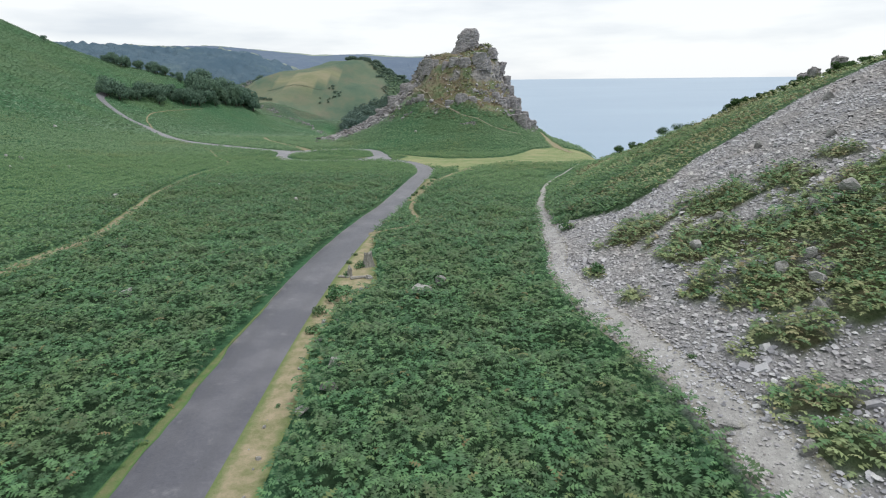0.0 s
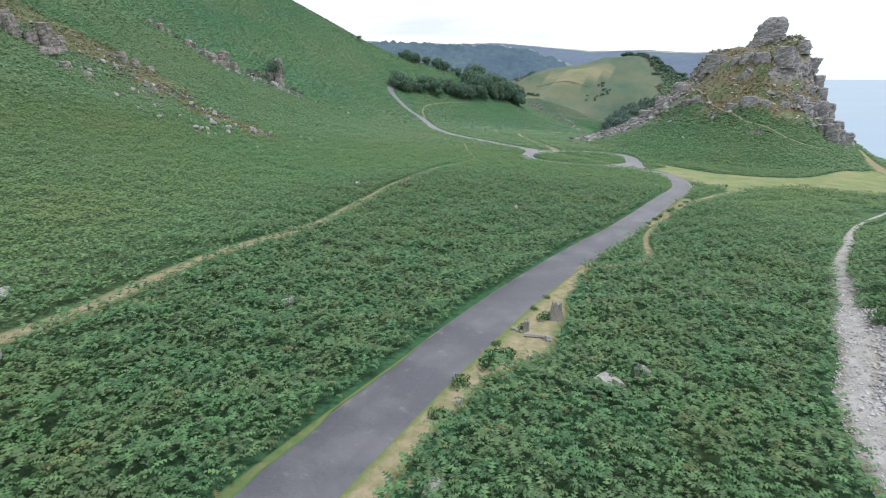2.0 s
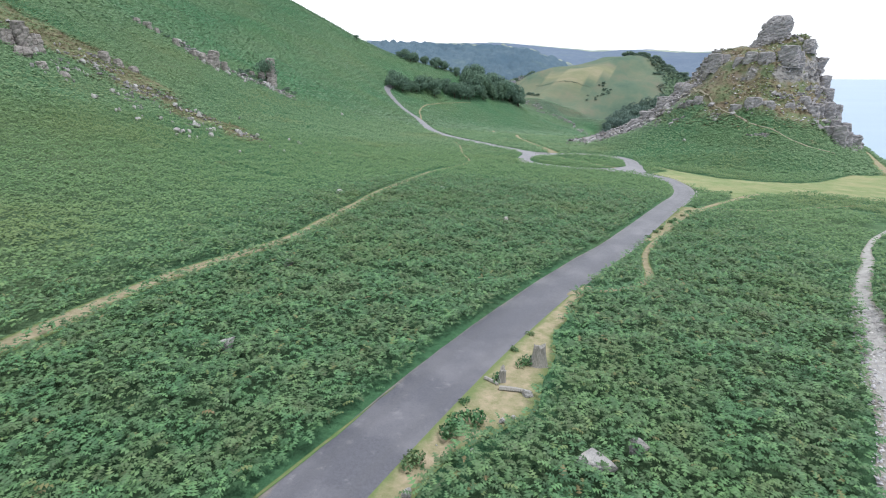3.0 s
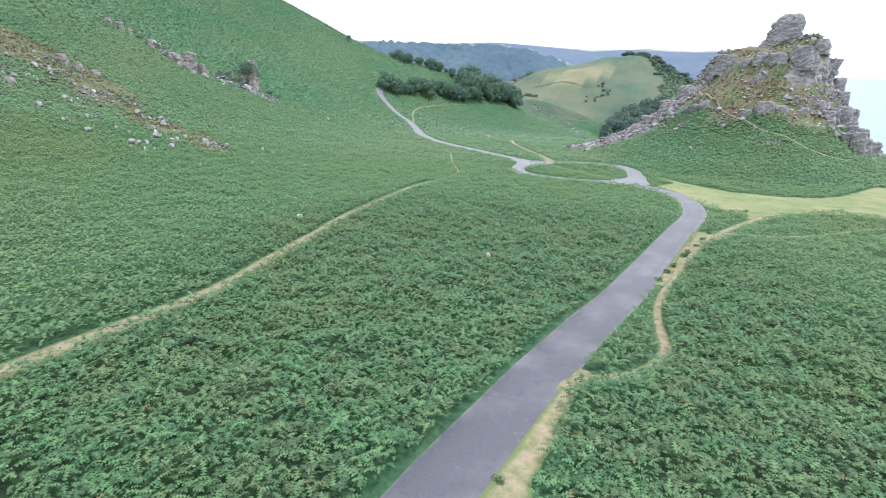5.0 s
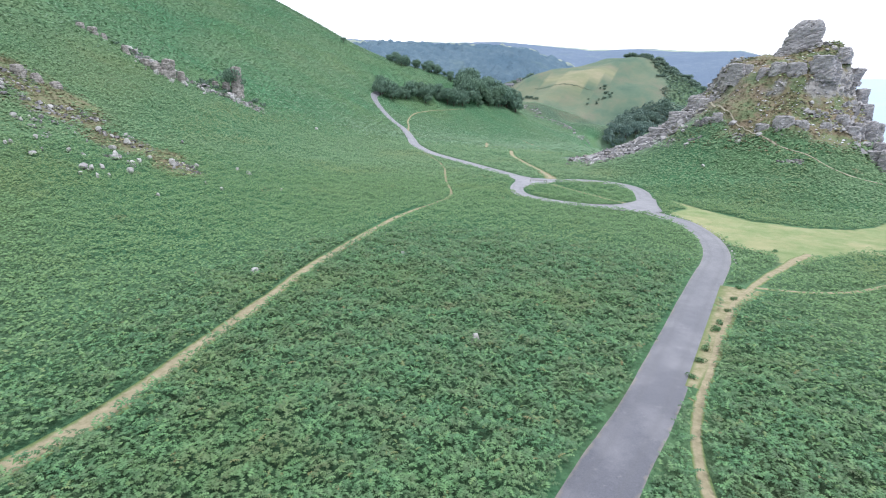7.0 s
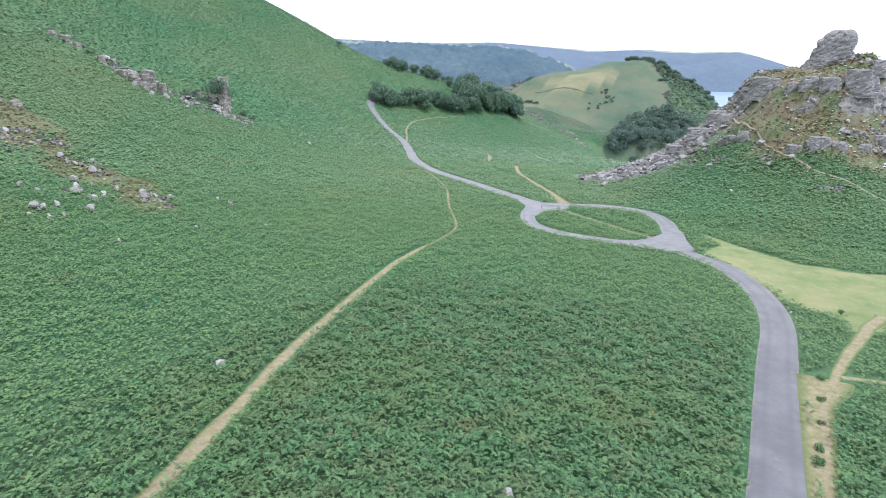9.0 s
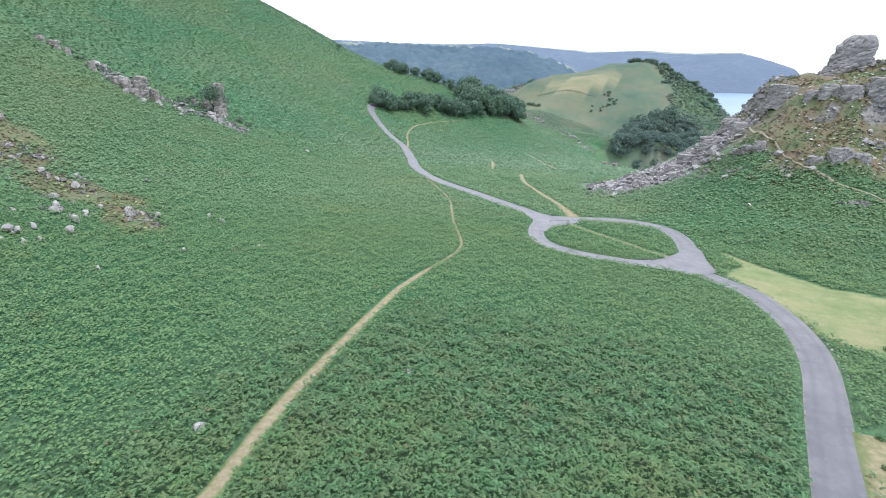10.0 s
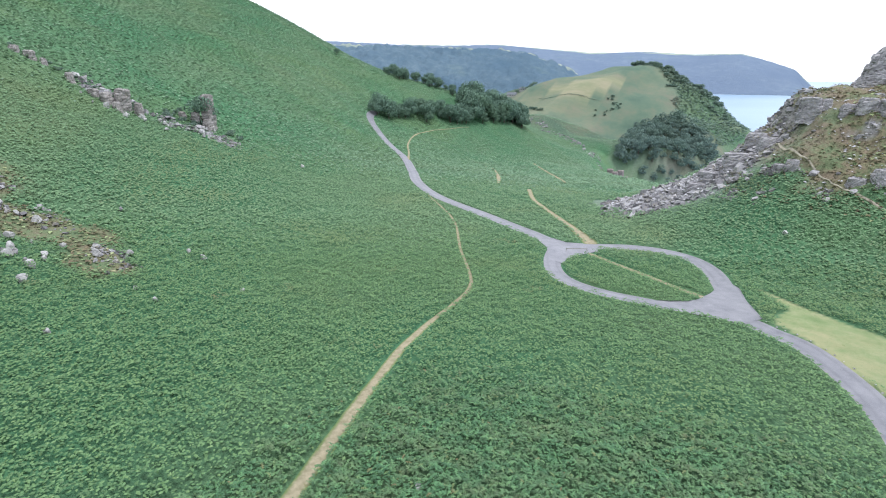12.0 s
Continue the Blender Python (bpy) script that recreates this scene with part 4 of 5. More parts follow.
flank = away(x, y, np.array([(-50, 269), (-36, 275), (-24, 283), (-10, 290)]))
keep = (flank < 6 + 10 * rough(x, y, 7, 29)) & (away(x, y, HILL_PATH[::3]) > 1.5) & (rng.random(len(x)) < 0.8)
rubble("flank_slabs", "large tilted grey slabs down the flank of the rocky hill", x[keep], y[keep], 0.6, 3.0, 30, -0.45, BLOCK)
x, y = sown(-200, -120, 96, 158, 1.0, rng)
along, across = (x + 160) * 0.914 + (y - 130) * 0.405, -(x + 160) * 0.405 + (y - 130) * 0.914
keep = (rough(x, y, 7, 27, 3) - 0.45 * np.hypot(along / 46, across / 18) > 0.24) & (rng.random(len(x)) < 0.5)
keep |= np.hypot(x + 129, (y - 141) * 1.4) < 4.2
rubble("hillside_rubble", "pale grey stones strewn over rusty heath", x[keep], y[keep], 0.45, 1.8, 28, -0.2, BLOCK)
x, y = sown(-226, -186, 192, 240, 0.9, rng)
along, across = (x + 205) * 0.65 + (y - 213) * 0.76, -(x + 205) * 0.76 + (y - 213) * 0.65
keep = (abs(along) < 24) & (rough(x, y, 6, 33, 3) - abs(across + 1) / 14 > 0.2) & (rng.random(len(x)) < 0.7)
rubble("crag_rubble", "fallen pale blocks below the hillside crags", x[keep], y[keep], 0.8, 3.0, 34, -0.2, BLOCK)


# ---- rocks ----
def rock_mesh(name, seed, material, level=2, power=5.0, cuts=7, strata=0.0, grain=0.12, shave=(0.5, 0.85)):
    """A faceted rock about 2 across: a blocky ball, cut by planes, with bedding and grain."""
    rnd = random.Random(seed)
    bm = bmesh.new()
    bmesh.ops.create_icosphere(bm, subdivisions=level, radius=1.0)
    planes = []
    for _ in range(cuts):
        d = Vector((rnd.gauss(0, 1), rnd.gauss(0, 1), rnd.gauss(0, 0.8))).normalized()
        planes.append((d, rnd.uniform(*shave)))
    shift = Vector((rnd.uniform(-50, 50), rnd.uniform(-50, 50), rnd.uniform(-50, 50)))
    for v in bm.verts:
        n = v.co.normalized()
        p = n * (abs(n.x) ** power + abs(n.y) ** power + abs(n.z) ** power) ** (-1 / power)
        for d, c in planes:
            over = p.dot(d) - c
            if over > 0:
                p -= d * over * 0.92
        p *= 1 + grain * noise.noise(p * 1.6 + shift) + 0.5 * grain * noise.noise(p * 4.1 + shift)
        if strata:
            bed = p.z * strata + 1.2 * noise.noise(p * 0.9 + shift)
            p += Vector((p.x, p.y, 0)) * 0.13 * (abs((bed % 1) - 0.5) - 0.25) + n * 0.05 * noise.noise(p * 9 + shift)
        v.co = p
    me = bpy.data.meshes.new(name)
    bm.to_mesh(me)
    bm.free()
    me.materials.append(material)
    return me


PALE_ROCKS = [rock_mesh("boulder", 100 + i, PALE, 2, 5.0, 9, shave=(0.38, 0.78)) for i in range(5)]
GREY_ROCKS = [rock_mesh("boulder", 200 + i, CRAG, 2, 5.0, 9, 1.4, shave=(0.38, 0.78)) for i in range(5)]


def crag_mesh(name, seed, profile, dip=0.5, bed=1.1, step=0.4, ring=44, material=CRAG, cracks=9):
    """Bedded, jointed rock. The profile gives, from foot to top: height, left edge, right edge, half depth."""
    rng = np.random.default_rng(seed)
    p = np.array(profile, float)
    z = np.arange(p[0, 0], p[-1, 0] + 0.01, step)
    a = np.linspace(0, 2 * np.pi, ring, endpoint=False)
    Z, A = np.meshgrid(z, a, indexing="ij")
    left, right, deep = (np.interp(Z, p[:, 0], p[:, k]) for k in (1, 2, 3))
    c, s = np.cos(A), np.sin(A)
    r = (abs(c) ** 5 + abs(s) ** 5) ** -0.2
    cx = (left + right) / 2
    x, y = r * c * (right - left) / 2, r * s * deep
    b = (Z - dip * (x + cx) - 0.2 * y) / bed + 2.4 * rough(x + cx + 9 * seed, Z + 0.6 * y, 5.0, seed)
    k = np.floor(b)
    hk = np.modf(abs(np.sin(k * 12.99 + seed) * 4375.85))[0]
    j = np.floor(A * cracks / (2 * np.pi) + 2.6 * hk)
    hj = np.modf(abs(np.sin(j * 78.23 + k * 37.7 + seed) * 4375.85))[0]
    m = 1 - 0.1 * hk - 0.2 * hj - 0.05 * (b - k < 0.18)
    x, y = cx + x * m, y * m
    x, y, Z = (v + rng.normal(0, 0.09, v.shape) * min(step, 0.6) for v in (x, y, Z))
    rows = [np.stack([x, y, Z], 2)]
    for shrink in (0.6, 0.04):
        rim = rows[0][-1].copy()
        mid = rim.mean(0)
        rim = mid + (rim - mid) * shrink
        rim[:, 2] += rng.normal(0, 0.12, ring) + 0.1
        rows.append(rim[None])
    v = np.concatenate(rows)
    q = grid_faces(len(v), ring + 1)
    row, col = np.divmod(q, ring + 1)
    return mesh(name, v.reshape(-1, 3), row * ring + col % ring, material)


def block(wide, deep, tall, taper=0.22, foot=2.0, lean=0.0):
    """The outline of a squared crag that goes down into the ground."""
    rows = ((-foot, 1.12), (0, 1.0), (0.45, 0.93), (0.8, 1 - 0.7 * taper), (1.0, 1 - taper))
    return [(h if h < 0 else h * tall, -wide / 2 * w + lean * max(h, 0), wide / 2 * w + lean * max(h, 0), deep / 2 * w) for h, w in rows]


def set_crag(name, x, y, wide, deep, tall, seed, turn=0.0, dip=0.5, bed=1.0, lean=0.0, taper=0.22, parent=None, material=None, tilt=0.3):
    step = 0.3 if tall < 6 else 0.42
    ob = new(name, crag_mesh(name, seed, block(wide, deep, tall, taper, 2.0, lean), dip, bed, step, 36 if wide < 7 else 48, material or CRAG))
    ob.matrix_basis = pose(x, y, float(relief(np.array([x]), np.array([y]))[0]) - 0.4, tilt * (seed * 37 % 17 - 8), tilt * (seed * 53 % 19 - 9), turn)
    ob.parent = parent
    return ob


def set_rock(name, data, x, y, size, sink=0.25, turn=0.0, lean=0.0, parent=None):
    ob = new(name, data)
    z = float(relief(np.array([x]), np.array([y]))[0])
    ob.matrix_basis = pose(x, y, z + size[2] * (0.5 - sink), 0, lean, turn) @ Matrix.Diagonal((size[0] / 2, size[1] / 2, size[2] / 2, 1))
    ob.parent = parent
    return ob


rnd = random.Random(3)
for x, y, w, h in ((-1.7, 41.9, 0.95, 1.35), (0.1, 43.8, 0.4, 1.3), (-6.5, 29.0, 0.6, 0.75), (-6.4, 26.3, 0.45, 0.65), (-7.3, 24.0, 0.35, 0.4), (-27.1, 42.4, 0.7, 1.35), (-44.3, 30.4, 1.0, 1.4), (-35.4, 25.6, 0.9, 1.4), (-60.7, 98.6, 0.55, 1.3), (-26, 95.5, 0.4, 1.3), (-36.8, 59.1, 0.4, 1.3), (-49.1, 119.5, 0.45, 1.3)):
    ob = set_rock("boulder", PALE_ROCKS[rnd.randrange(5)], x, y, (w * 2.3 + 0.3, w * rnd.uniform(1.6, 2.0) + 0.3, h * 0.88), 0.0, rnd.uniform(0, 360))
    tagged(ob, "pale grey boulder showing through bracken", "boulder", "boulders in the bracken")
for x, y, w in ((28.9, 35.9, 2.0), (28.0, 35.4, 1.2), (26.9, 36.2, 1.6), (26.4, 34.6, 1.4), (22.9, 41.1, 1.5), (19.9, 38.2, 1.5), (20.4, 25.5, 1.1), (21.5, 30.4, 1.3), (21.8, 27.6, 1.2), (23.4, 30.6, 1.1), (24.4, 38.5, 1.2), (19.6, 50.8, 0.7), (28.5, 50, 1.0), (35, 47, 1.2), (14.6, 17.0, 0.8), (42, 58, 1.4), (33, 54, 1.1)):
    ob = set_rock("boulder", (PALE_ROCKS + GREY_ROCKS)[rnd.randrange(5)], x, y, (w, w * 0.75, w * 0.8), 0.08, rnd.uniform(0, 360), rnd.uniform(-15, 15))
    tagged(ob, "weathered grey boulder lying on the scree slope", "boulder", "boulders on the scree")
ob = set_rock("rock_slab", PALE_ROCKS[1], 13.2, 19.9, (2.0, 1.3, 0.6), 0.2, 20)
tagged(ob, "flat grey rock slab set in the stony track", "rock")
for x, y, w, h, t in ((55.5, 82, 3.0, 1.2, 20), (57, 78, 3.2, 2.0, 60), (54.8, 79.5, 2.0, 1.4, 100)):
    ob = set_crag("rock_outcrop", x, y, w, w * 0.7, h + 0.6, 640 + int(y), t, 0.05, 0.5, 0, 0.1)
    tagged(ob, "grey layered rock slab on the skyline of the slope", "rock", "rocks on the crest")

# ---- rocky hill ----
hill = tagged(new("rock_hill"), "steep craggy grey rock hill with heather ledges above the sea", "rock hill")
xs, ys = np.arange(-64, 66, 0.9), np.arange(222, 354, 0.9)
x, y = (a.ravel() for a in np.meshgrid(xs, ys))
h = castle(x, y)
faces = grid_faces(len(ys), len(xs))
faces = faces[(h[faces] > 3.0).all(1)]
z = relief(x, y) - 0.9 * (1 - np.clip((h - 4) / 4, 0, 1))
slope = new("slope", mesh("slope", np.stack([x, y, z], 1), faces, GROUND, False, **zones(x, y)))
slope.parent = hill
tor = new("summit_tor", crag_mesh("summit_tor", 41, ((-8, -9.5, 8, 6.5), (-5.5, -8.6, 8, 6.4), (-2.5, -7.2, 7.6, 6.2), (0.2, -6.0, 7.2, 5.6), (4, -4.2, 7.4, 5.0), (6, -2.6, 7.0, 4.2), (7.0, -0.6, 5.4, 3.2)), 0.55, 1.5, 0.32, 64, cracks=8))
tor.matrix_basis = pose(16.6, 299, 33.6, 0, 0, 0)
tor.parent = hill
CRAGS = ((22, 273.5, 9, 7, 6.2, 0), (25.5, 275, 5, 5, 5, 0), (14.5, 272.5, 7, 5, 2.8, 0), (9.5, 274, 6, 5, 2.6, 0), (5.5, 276, 5, 4, 2.2, 0), (-3.2, 280.5, 7, 6, 5.5, 0), (0.6, 281, 4, 4, 3, 0), (12, 251.5, 7, 5, 2.6, 0), (6.5, 252.5, 5, 4, 1.8, 0), (16.8, 252, 5, 4, 2.0, 0),
         (29.5, 291, 6, 7, 3.5, 0.4), (34.5, 296, 5, 8, 4.0, 1.5), (37.4, 292, 4.5, 6, 4.5, 0.8), (37.5, 268.5, 6, 5, 5, 0), (34, 265, 4.5, 4, 3.4, 0), (40, 250, 5.5, 5, 6.4, 0), (42.6, 253, 4.5, 4, 5, 0), (36.8, 252, 4.5, 4, 2.8, 0), (39.3, 259, 4, 4, 4.2, 0), (-7, 262.5, 4.5, 4, 2.6, 0), (-10, 264, 4, 3, 1.8, 0),
         (-20, 279, 9, 6, 4.0, -0.6), (-12, 281, 7, 5, 3.0, 0), (-27, 278, 8, 6, 3.0, -0.6), (-31, 274, 7, 5, 2.4, 0), (-15, 289, 8, 6, 3.2, 0), (38.5, 285, 5, 5, 4.5, 0.4), (41, 277, 5, 5, 4.5, 0), (44, 268, 5, 5, 4.5, 0), (47, 262, 4.5, 4, 4, 0), (29, 263, 4.5, 4, 2.2, 0), (24, 256, 4, 3, 1.8, 0), (31, 257, 5, 4, 2.4, 0))
for i, (a, b, w, d, t, out) in enumerate(CRAGS):
    set_crag("crag", a, b, w, d, t, 700 + i, (-12, 7, 16, -5, 3)[i % 5], 0.45, 1.2, out, (0.2, 0.3, 0.14)[i % 3], hill)


for i in range(60):
    a, b = rnd.uniform(-48, 52), rnd.uniform(246, 300)
    if castle(np.array(a), np.array(b)) < 11 or (a < 5 and rnd.random() < 0.35):
        continue
    w = rnd.choice((0.8, 1.0, 1.2, 1.6, 2.2, 3.0))
    ob = set_rock("boulder", GREY_ROCKS[i % 5] if i % 3 else PALE_ROCKS[i % 5], a, b, (w, w * 0.75, w * 0.6), 0.3, rnd.uniform(0, 360), rnd.uniform(-20, 20))
    tagged(ob, "grey boulder among heather on the rocky hill", "boulder", "boulders on the hill")

# ---- crags of the left hillside ----
def outcrop(label, group, blocks):
    top = tagged(new("rock_outcrop"), label, "rock", group)
    for i, (a, b, w, d, t) in enumerate(blocks):
        set_crag("rock_block", a, b, w, d, t, 760 + int(a * 7 + b * 3) % 200, rnd.uniform(-25, 25), 0.12, 1.3, 0, (0.2, 0.38, 0.3)[i % 3], top, SANDY, 0.8 if t < 9 else 0.3)


SANDY = rock_material("hillside_crag_rock", (0.43, 0.405, 0.385), (0.15, 0.135, 0.13), (0.36, 0.34, 0.24))
outcrop("tall grey layered rock pillar on a bracken slope", "crags on the hillside", ((-201.5, 229.5, 4.8, 5, 13), (-199.8, 226.8, 4, 4, 4.5), (-205, 226, 4, 3.4, 4.0), (-207.5, 222.5, 3, 3, 2.6)))
outcrop("broken grey rock buttress on a bracken slope", "crags on the hillside", ((-207.5, 200, 5.4, 5, 7), (-209.5, 196.5, 5, 4, 4.0), (-204.8, 203.5, 3.4, 3, 4.4), (-213, 194.5, 4.5, 3, 2.6), (-206, 197, 4, 3, 3)))
outcrop("low grey rock ledge above the buttress", "crags on the hillside", ((-232, 187.5, 4.5, 3, 2.6), (-229.5, 190, 3, 2.5, 2.0), (-235, 185, 3.5, 3, 2.0)))
outcrop("pale squared block above the buttress", "crags on the hillside", ((-221, 192.5, 4.2, 3, 2.8),))
outcrop("stepped grey rock crags above a heathy slope", "crags on the hillside", ((-181, 101.5, 5, 5, 5.2), (-177.6, 100.8, 4.4, 4, 5.6), (-174.6, 107.6, 5.2, 4.6, 7.6), (-175.4, 104, 5, 4, 3.6), (-176, 111.5, 5, 4, 4.4), (-170, 104.5, 8, 5, 1.9)))
outcrop("small grey crag in rust-coloured heath", "crags on the hillside", ((-181, 133.5, 4, 3, 3.2), (-179.5, 137, 3.4, 3, 2.2), (-177.5, 140.5, 4, 3, 1.6)))
outcrop("low broken ledge in a stony slope", "crags on the hillside", ((-163, 105, 5, 3, 1.6), (-160, 108.5, 3.5, 3, 1.3)))
for i in range(124):
    if 34 <= i < 64:
        a, b, big = -198 + rnd.gauss(0, 2.6), 223 + rnd.gauss(0, 2.6), 1.0
    elif i < 18 or i >= 64:
        s, o = rnd.random(), rnd.uniform(-4, 26)
        a, b = -190 + 64 * s + 0.25 * o, 122 + 16 * s - o
        big = 0.75
    else:
        s, o = rnd.random(), rnd.gauss(0, 3)
        a, b = -216 + 26 * s - 0.5 * o, 188 + 24 * s + o
        big = 1.0
    w = big * rnd.choice((1.0, 1.2, 1.5, 2.0, 2.8))
    ob = set_rock("boulder", PALE_ROCKS[i % 5] if i % 4 else GREY_ROCKS[i % 5], a, b, (w, w * 0.75, w * 0.55 + 0.55), 0.12, rnd.uniform(0, 360), rnd.uniform(-20, 20))
    tagged(ob, "pale weathered boulder strewn on the hillside", "boulder", "boulders on the hillside")
for a, b, w in ((-224, 196, 3.0), (-126.2, 143, 1.8), (-128, 138, 2.0), (-131, 140, 1.6), (-138.5, 129.9, 2.4), (-132.6, 126.4, 2.2), (-135, 128, 1.8), (-144.1, 137.2, 2.4), (-106.4, 117.6, 1.2), (-122.8, 153.3, 1.2), (-118.9, 153.4, 1.4), (-113, 134.8, 1.1), (-107.4, 134.2, 1.1), (-101.5, 147.3, 1.0), (-8.7, 235.5, 1.8), (-169.1, 242.3, 1.6)):
    ob = set_rock("boulder", PALE_ROCKS[rnd.randrange(5)], a, b, (w * 1.1, w * 0.8, w * 0.4 + 0.65), 0.05, rnd.uniform(0, 360))
    tagged(ob, "pale boulder half sunk in bracken on the slope", "boulder", "boulders on the lower slope")


RED = rock_material("red_cliff_rock", (0.33, 0.275, 0.26), (0.18, 0.15, 0.145), (0.24, 0.25, 0.19))
red = tagged(new("cliff"), "reddish bare sea cliff below the bracken slope", "cliff")
for i in range(7):
    ob = new("cliff_face", crag_mesh("cliff_face", 380 + i, block(7.5, 9, (13, 18, 22, 20, 22, 17, 12)[i], 0.3, 4.0), 0.1, 4.0, 0.8, 40, RED, 11))
    ob.matrix_basis = pose(-112 + 4.2 * i, 556 + 1.8 * i + rnd.uniform(-1.5, 1.5), -67 - 0.5 * i, 0, 0, rnd.uniform(-20, 20))
    ob.parent = red
x, y = sown(-215, -100, 545, 690, 1.7, rng)
rim = away(x, y, np.array([(-204, 652), (-190, 647), (-163, 633), (-141, 614), (-121, 585), (-112, 566)]))
keep = (rim < 3 + 11 * rough(x, y, 12, 66, 3)) & (rough(x, y, 6, 65, 3) > 0.5) & (rng.random(len(x)) < 0.5)
rubble("headland_rubble", "grey rocks jutting from the bracken headland", x[keep], y[keep], 1.2, 4.0, 67, -0.3, BLOCK)


# ---- trees and bushes ----
BARK = Mat("bark", 0.95, 0.1)
BARK.color(BARK.ramp(BARK.noise(4, 5), (0.35, (0.06, 0.05, 0.04)), (0.65, (0.13, 0.11, 0.09))))
BARK = BARK.m
LEAF_V = [(-0.5, 0, 0), (0, -0.42, 0.06), (0.55, 0, 0), (0, 0.42, 0.1)]
LEAF_F = [(0, 1, 2), (0, 2, 3)]


def branch(bm, a, b, ra, rb):
    """A tapered limb from a to b."""
    a, b = Vector(a), Vector(b)
    q = (b - a).to_track_quat("Z", "Y")
    rings = []
    for p, r in ((a, ra), ((a + b) / 2 + Vector((0.04, 0.03, 0)) * (b - a).length, (ra + rb) / 2), (b, rb)):
        rings.append([bm.verts.new(p + q @ Vector((r * math.cos(k * math.pi / 3), r * math.sin(k * math.pi / 3), 0))) for k in range(6)])
    for low, up in zip(rings, rings[1:]):
        for k in range(6):
            bm.faces.new((low[k], low[(k + 1) % 6], up[(k + 1) % 6], up[k]))
    bm.faces.new(rings[-1])


def leaf_cloud(name, seed, clumps, count, leaf, material):
    """Leaves on the shells of several uneven clumps (x, y, z, radius)."""
    rng = np.random.default_rng(seed)
    c = np.array(clumps)
    k = rng.choice(len(c), count, p=c[:, 3] ** 2 / (c[:, 3] ** 2).sum())
    d = rng.normal(size=(count, 3))
    d /= np.linalg.norm(d, axis=1)[:, None]
    p = c[k, :3] + d * c[k, 3:] * (0.8 + 0.28 * rng.random((count, 1))) * np.array([1, 1, 0.82])
    head, tip = np.arctan2(d[:, 1], d[:, 0]), np.arccos(d[:, 2])
    v, f = strew(LEAF_V, LEAF_F, p, head + rng.normal(0, 0.4, count), leaf * rng.uniform(0.6, 1.4, count), tip + rng.normal(0, 0.35, count), np.zeros(count))
    return mesh(name, v, f, material)


def tree(seed, tall, wide, material, label, group, leaves=640, leaf=1.25, wind=0.0):
    """A broad tree, at the origin: trunk with limbs, and a crown of leaf clumps."""
    rnd = random.Random(seed)
    top = tagged(new("tree"), label, "tree", group)
    bm = bmesh.new()
    fork = tall * 0.24
    branch(bm, (0, 0, -0.5), (wind * 0.3, 0, fork), tall * 0.035, tall * 0.026)
    clumps = [(wind * 0.8, 0, tall * 0.72, wide * 0.3)]
    for i in range(10):
        a = i * 0.9 + rnd.uniform(-0.3, 0.3)
        r, z = wide * rnd.uniform(0.2, 0.34), tall * rnd.uniform(0.24, 0.8)
        e = (r * math.cos(a) + wind * z / tall, r * math.sin(a), z)
        if i % 2 == 0:
            branch(bm, (wind * 0.3, 0, fork * rnd.uniform(0.7, 1.0)), e, tall * 0.016, tall * 0.006)
        clumps.append((*e, wide * rnd.uniform(0.17, 0.27)))
    me = bpy.data.meshes.new("trunk")
    bm.to_mesh(me)
    bm.free()
    me.materials.append(BARK)
    new("trunk", me).parent = top
    new("crown", leaf_cloud("crown", seed, clumps, leaves, leaf, material)).parent = top
    return top


def bush(seed, tall, wide, material, label, group, leaves=260, leaf=0.3):
    rnd = random.Random(seed)
    clumps = [(rnd.uniform(-0.3, 0.3) * wide, rnd.uniform(-0.3, 0.3) * wide, tall * rnd.uniform(0.35, 0.62), min(wide, tall) * rnd.uniform(0.25, 0.4)) for _ in range(6)]
    return tagged(new("bush", leaf_cloud("bush", seed, clumps, leaves, leaf, material)), label, "bush", group)


def plant(ob, x, y, grow=1.0, turn=0.0, sink=0.1):
    z = float(relief(np.array([x]), np.array([y]))[0])
    return pose(x, y, z - sink, 0, 0, turn) @ Matrix.Diagonal((grow, grow, grow, 1))


def scatter(kinds, spots):
    """The first spots take the kinds themselves, the others copies of them."""
    for i, (a, b, grow) in enumerate(spots):
        ob = kinds[i % len(kinds)]
        m = plant(ob, a, b, grow, rnd.uniform(0, 360))
        if i < len(kinds):
            ob.matrix_basis = m
        else:
            ob = copy_thing(ob, Matrix.Identity(4))
            ob.matrix_basis = m


WOODS = (([(-224, 381), (-219, 406), (-212, 430), (-202, 452), (-196, 476), (-206, 484), (-216, 464), (-226, 440), (-232, 410), (-232, 388)], 30),
         ([(-196, 478), (-194, 500), (-182, 553), (-190, 575), (-212, 560), (-222, 510), (-212, 484)], 42),
         ([(-284, 478), (-258, 487), (-236, 497), (-214, 508), (-218, 524), (-246, 514), (-285, 496)], 24))
spots = []
for ring, count in WOODS:
    tries = 0
    while count and tries < 4000:
        a, b = rnd.uniform(-290, -178), rnd.uniform(378, 595)
        tries += 1
        if inside(np.array(a), np.array(b), ring) and all(math.hypot(a - p, b - q) > 5.6 for p, q, _ in spots):
            spots.append((a, b, rnd.choice((0.65, 0.8, 0.95, 1.1, 1.3)) * (0.72 if len(spots) >= 72 else 1.4 if b > 478 else 0.95)))
            count -= 1
spots.sort(key=lambda s: s[1])
scatter([tree(500 + i, 11, 10.5, HAZED_TREE, "dense dark green broadleaf tree in a small wood", "trees of the wood", 1500, 0.72) for i in range(4)], spots)
lone = tree(520, 9, 9, HAZED_TREE, "lone dark rounded tree on the hillside", "lone trees", 1100, 0.6)
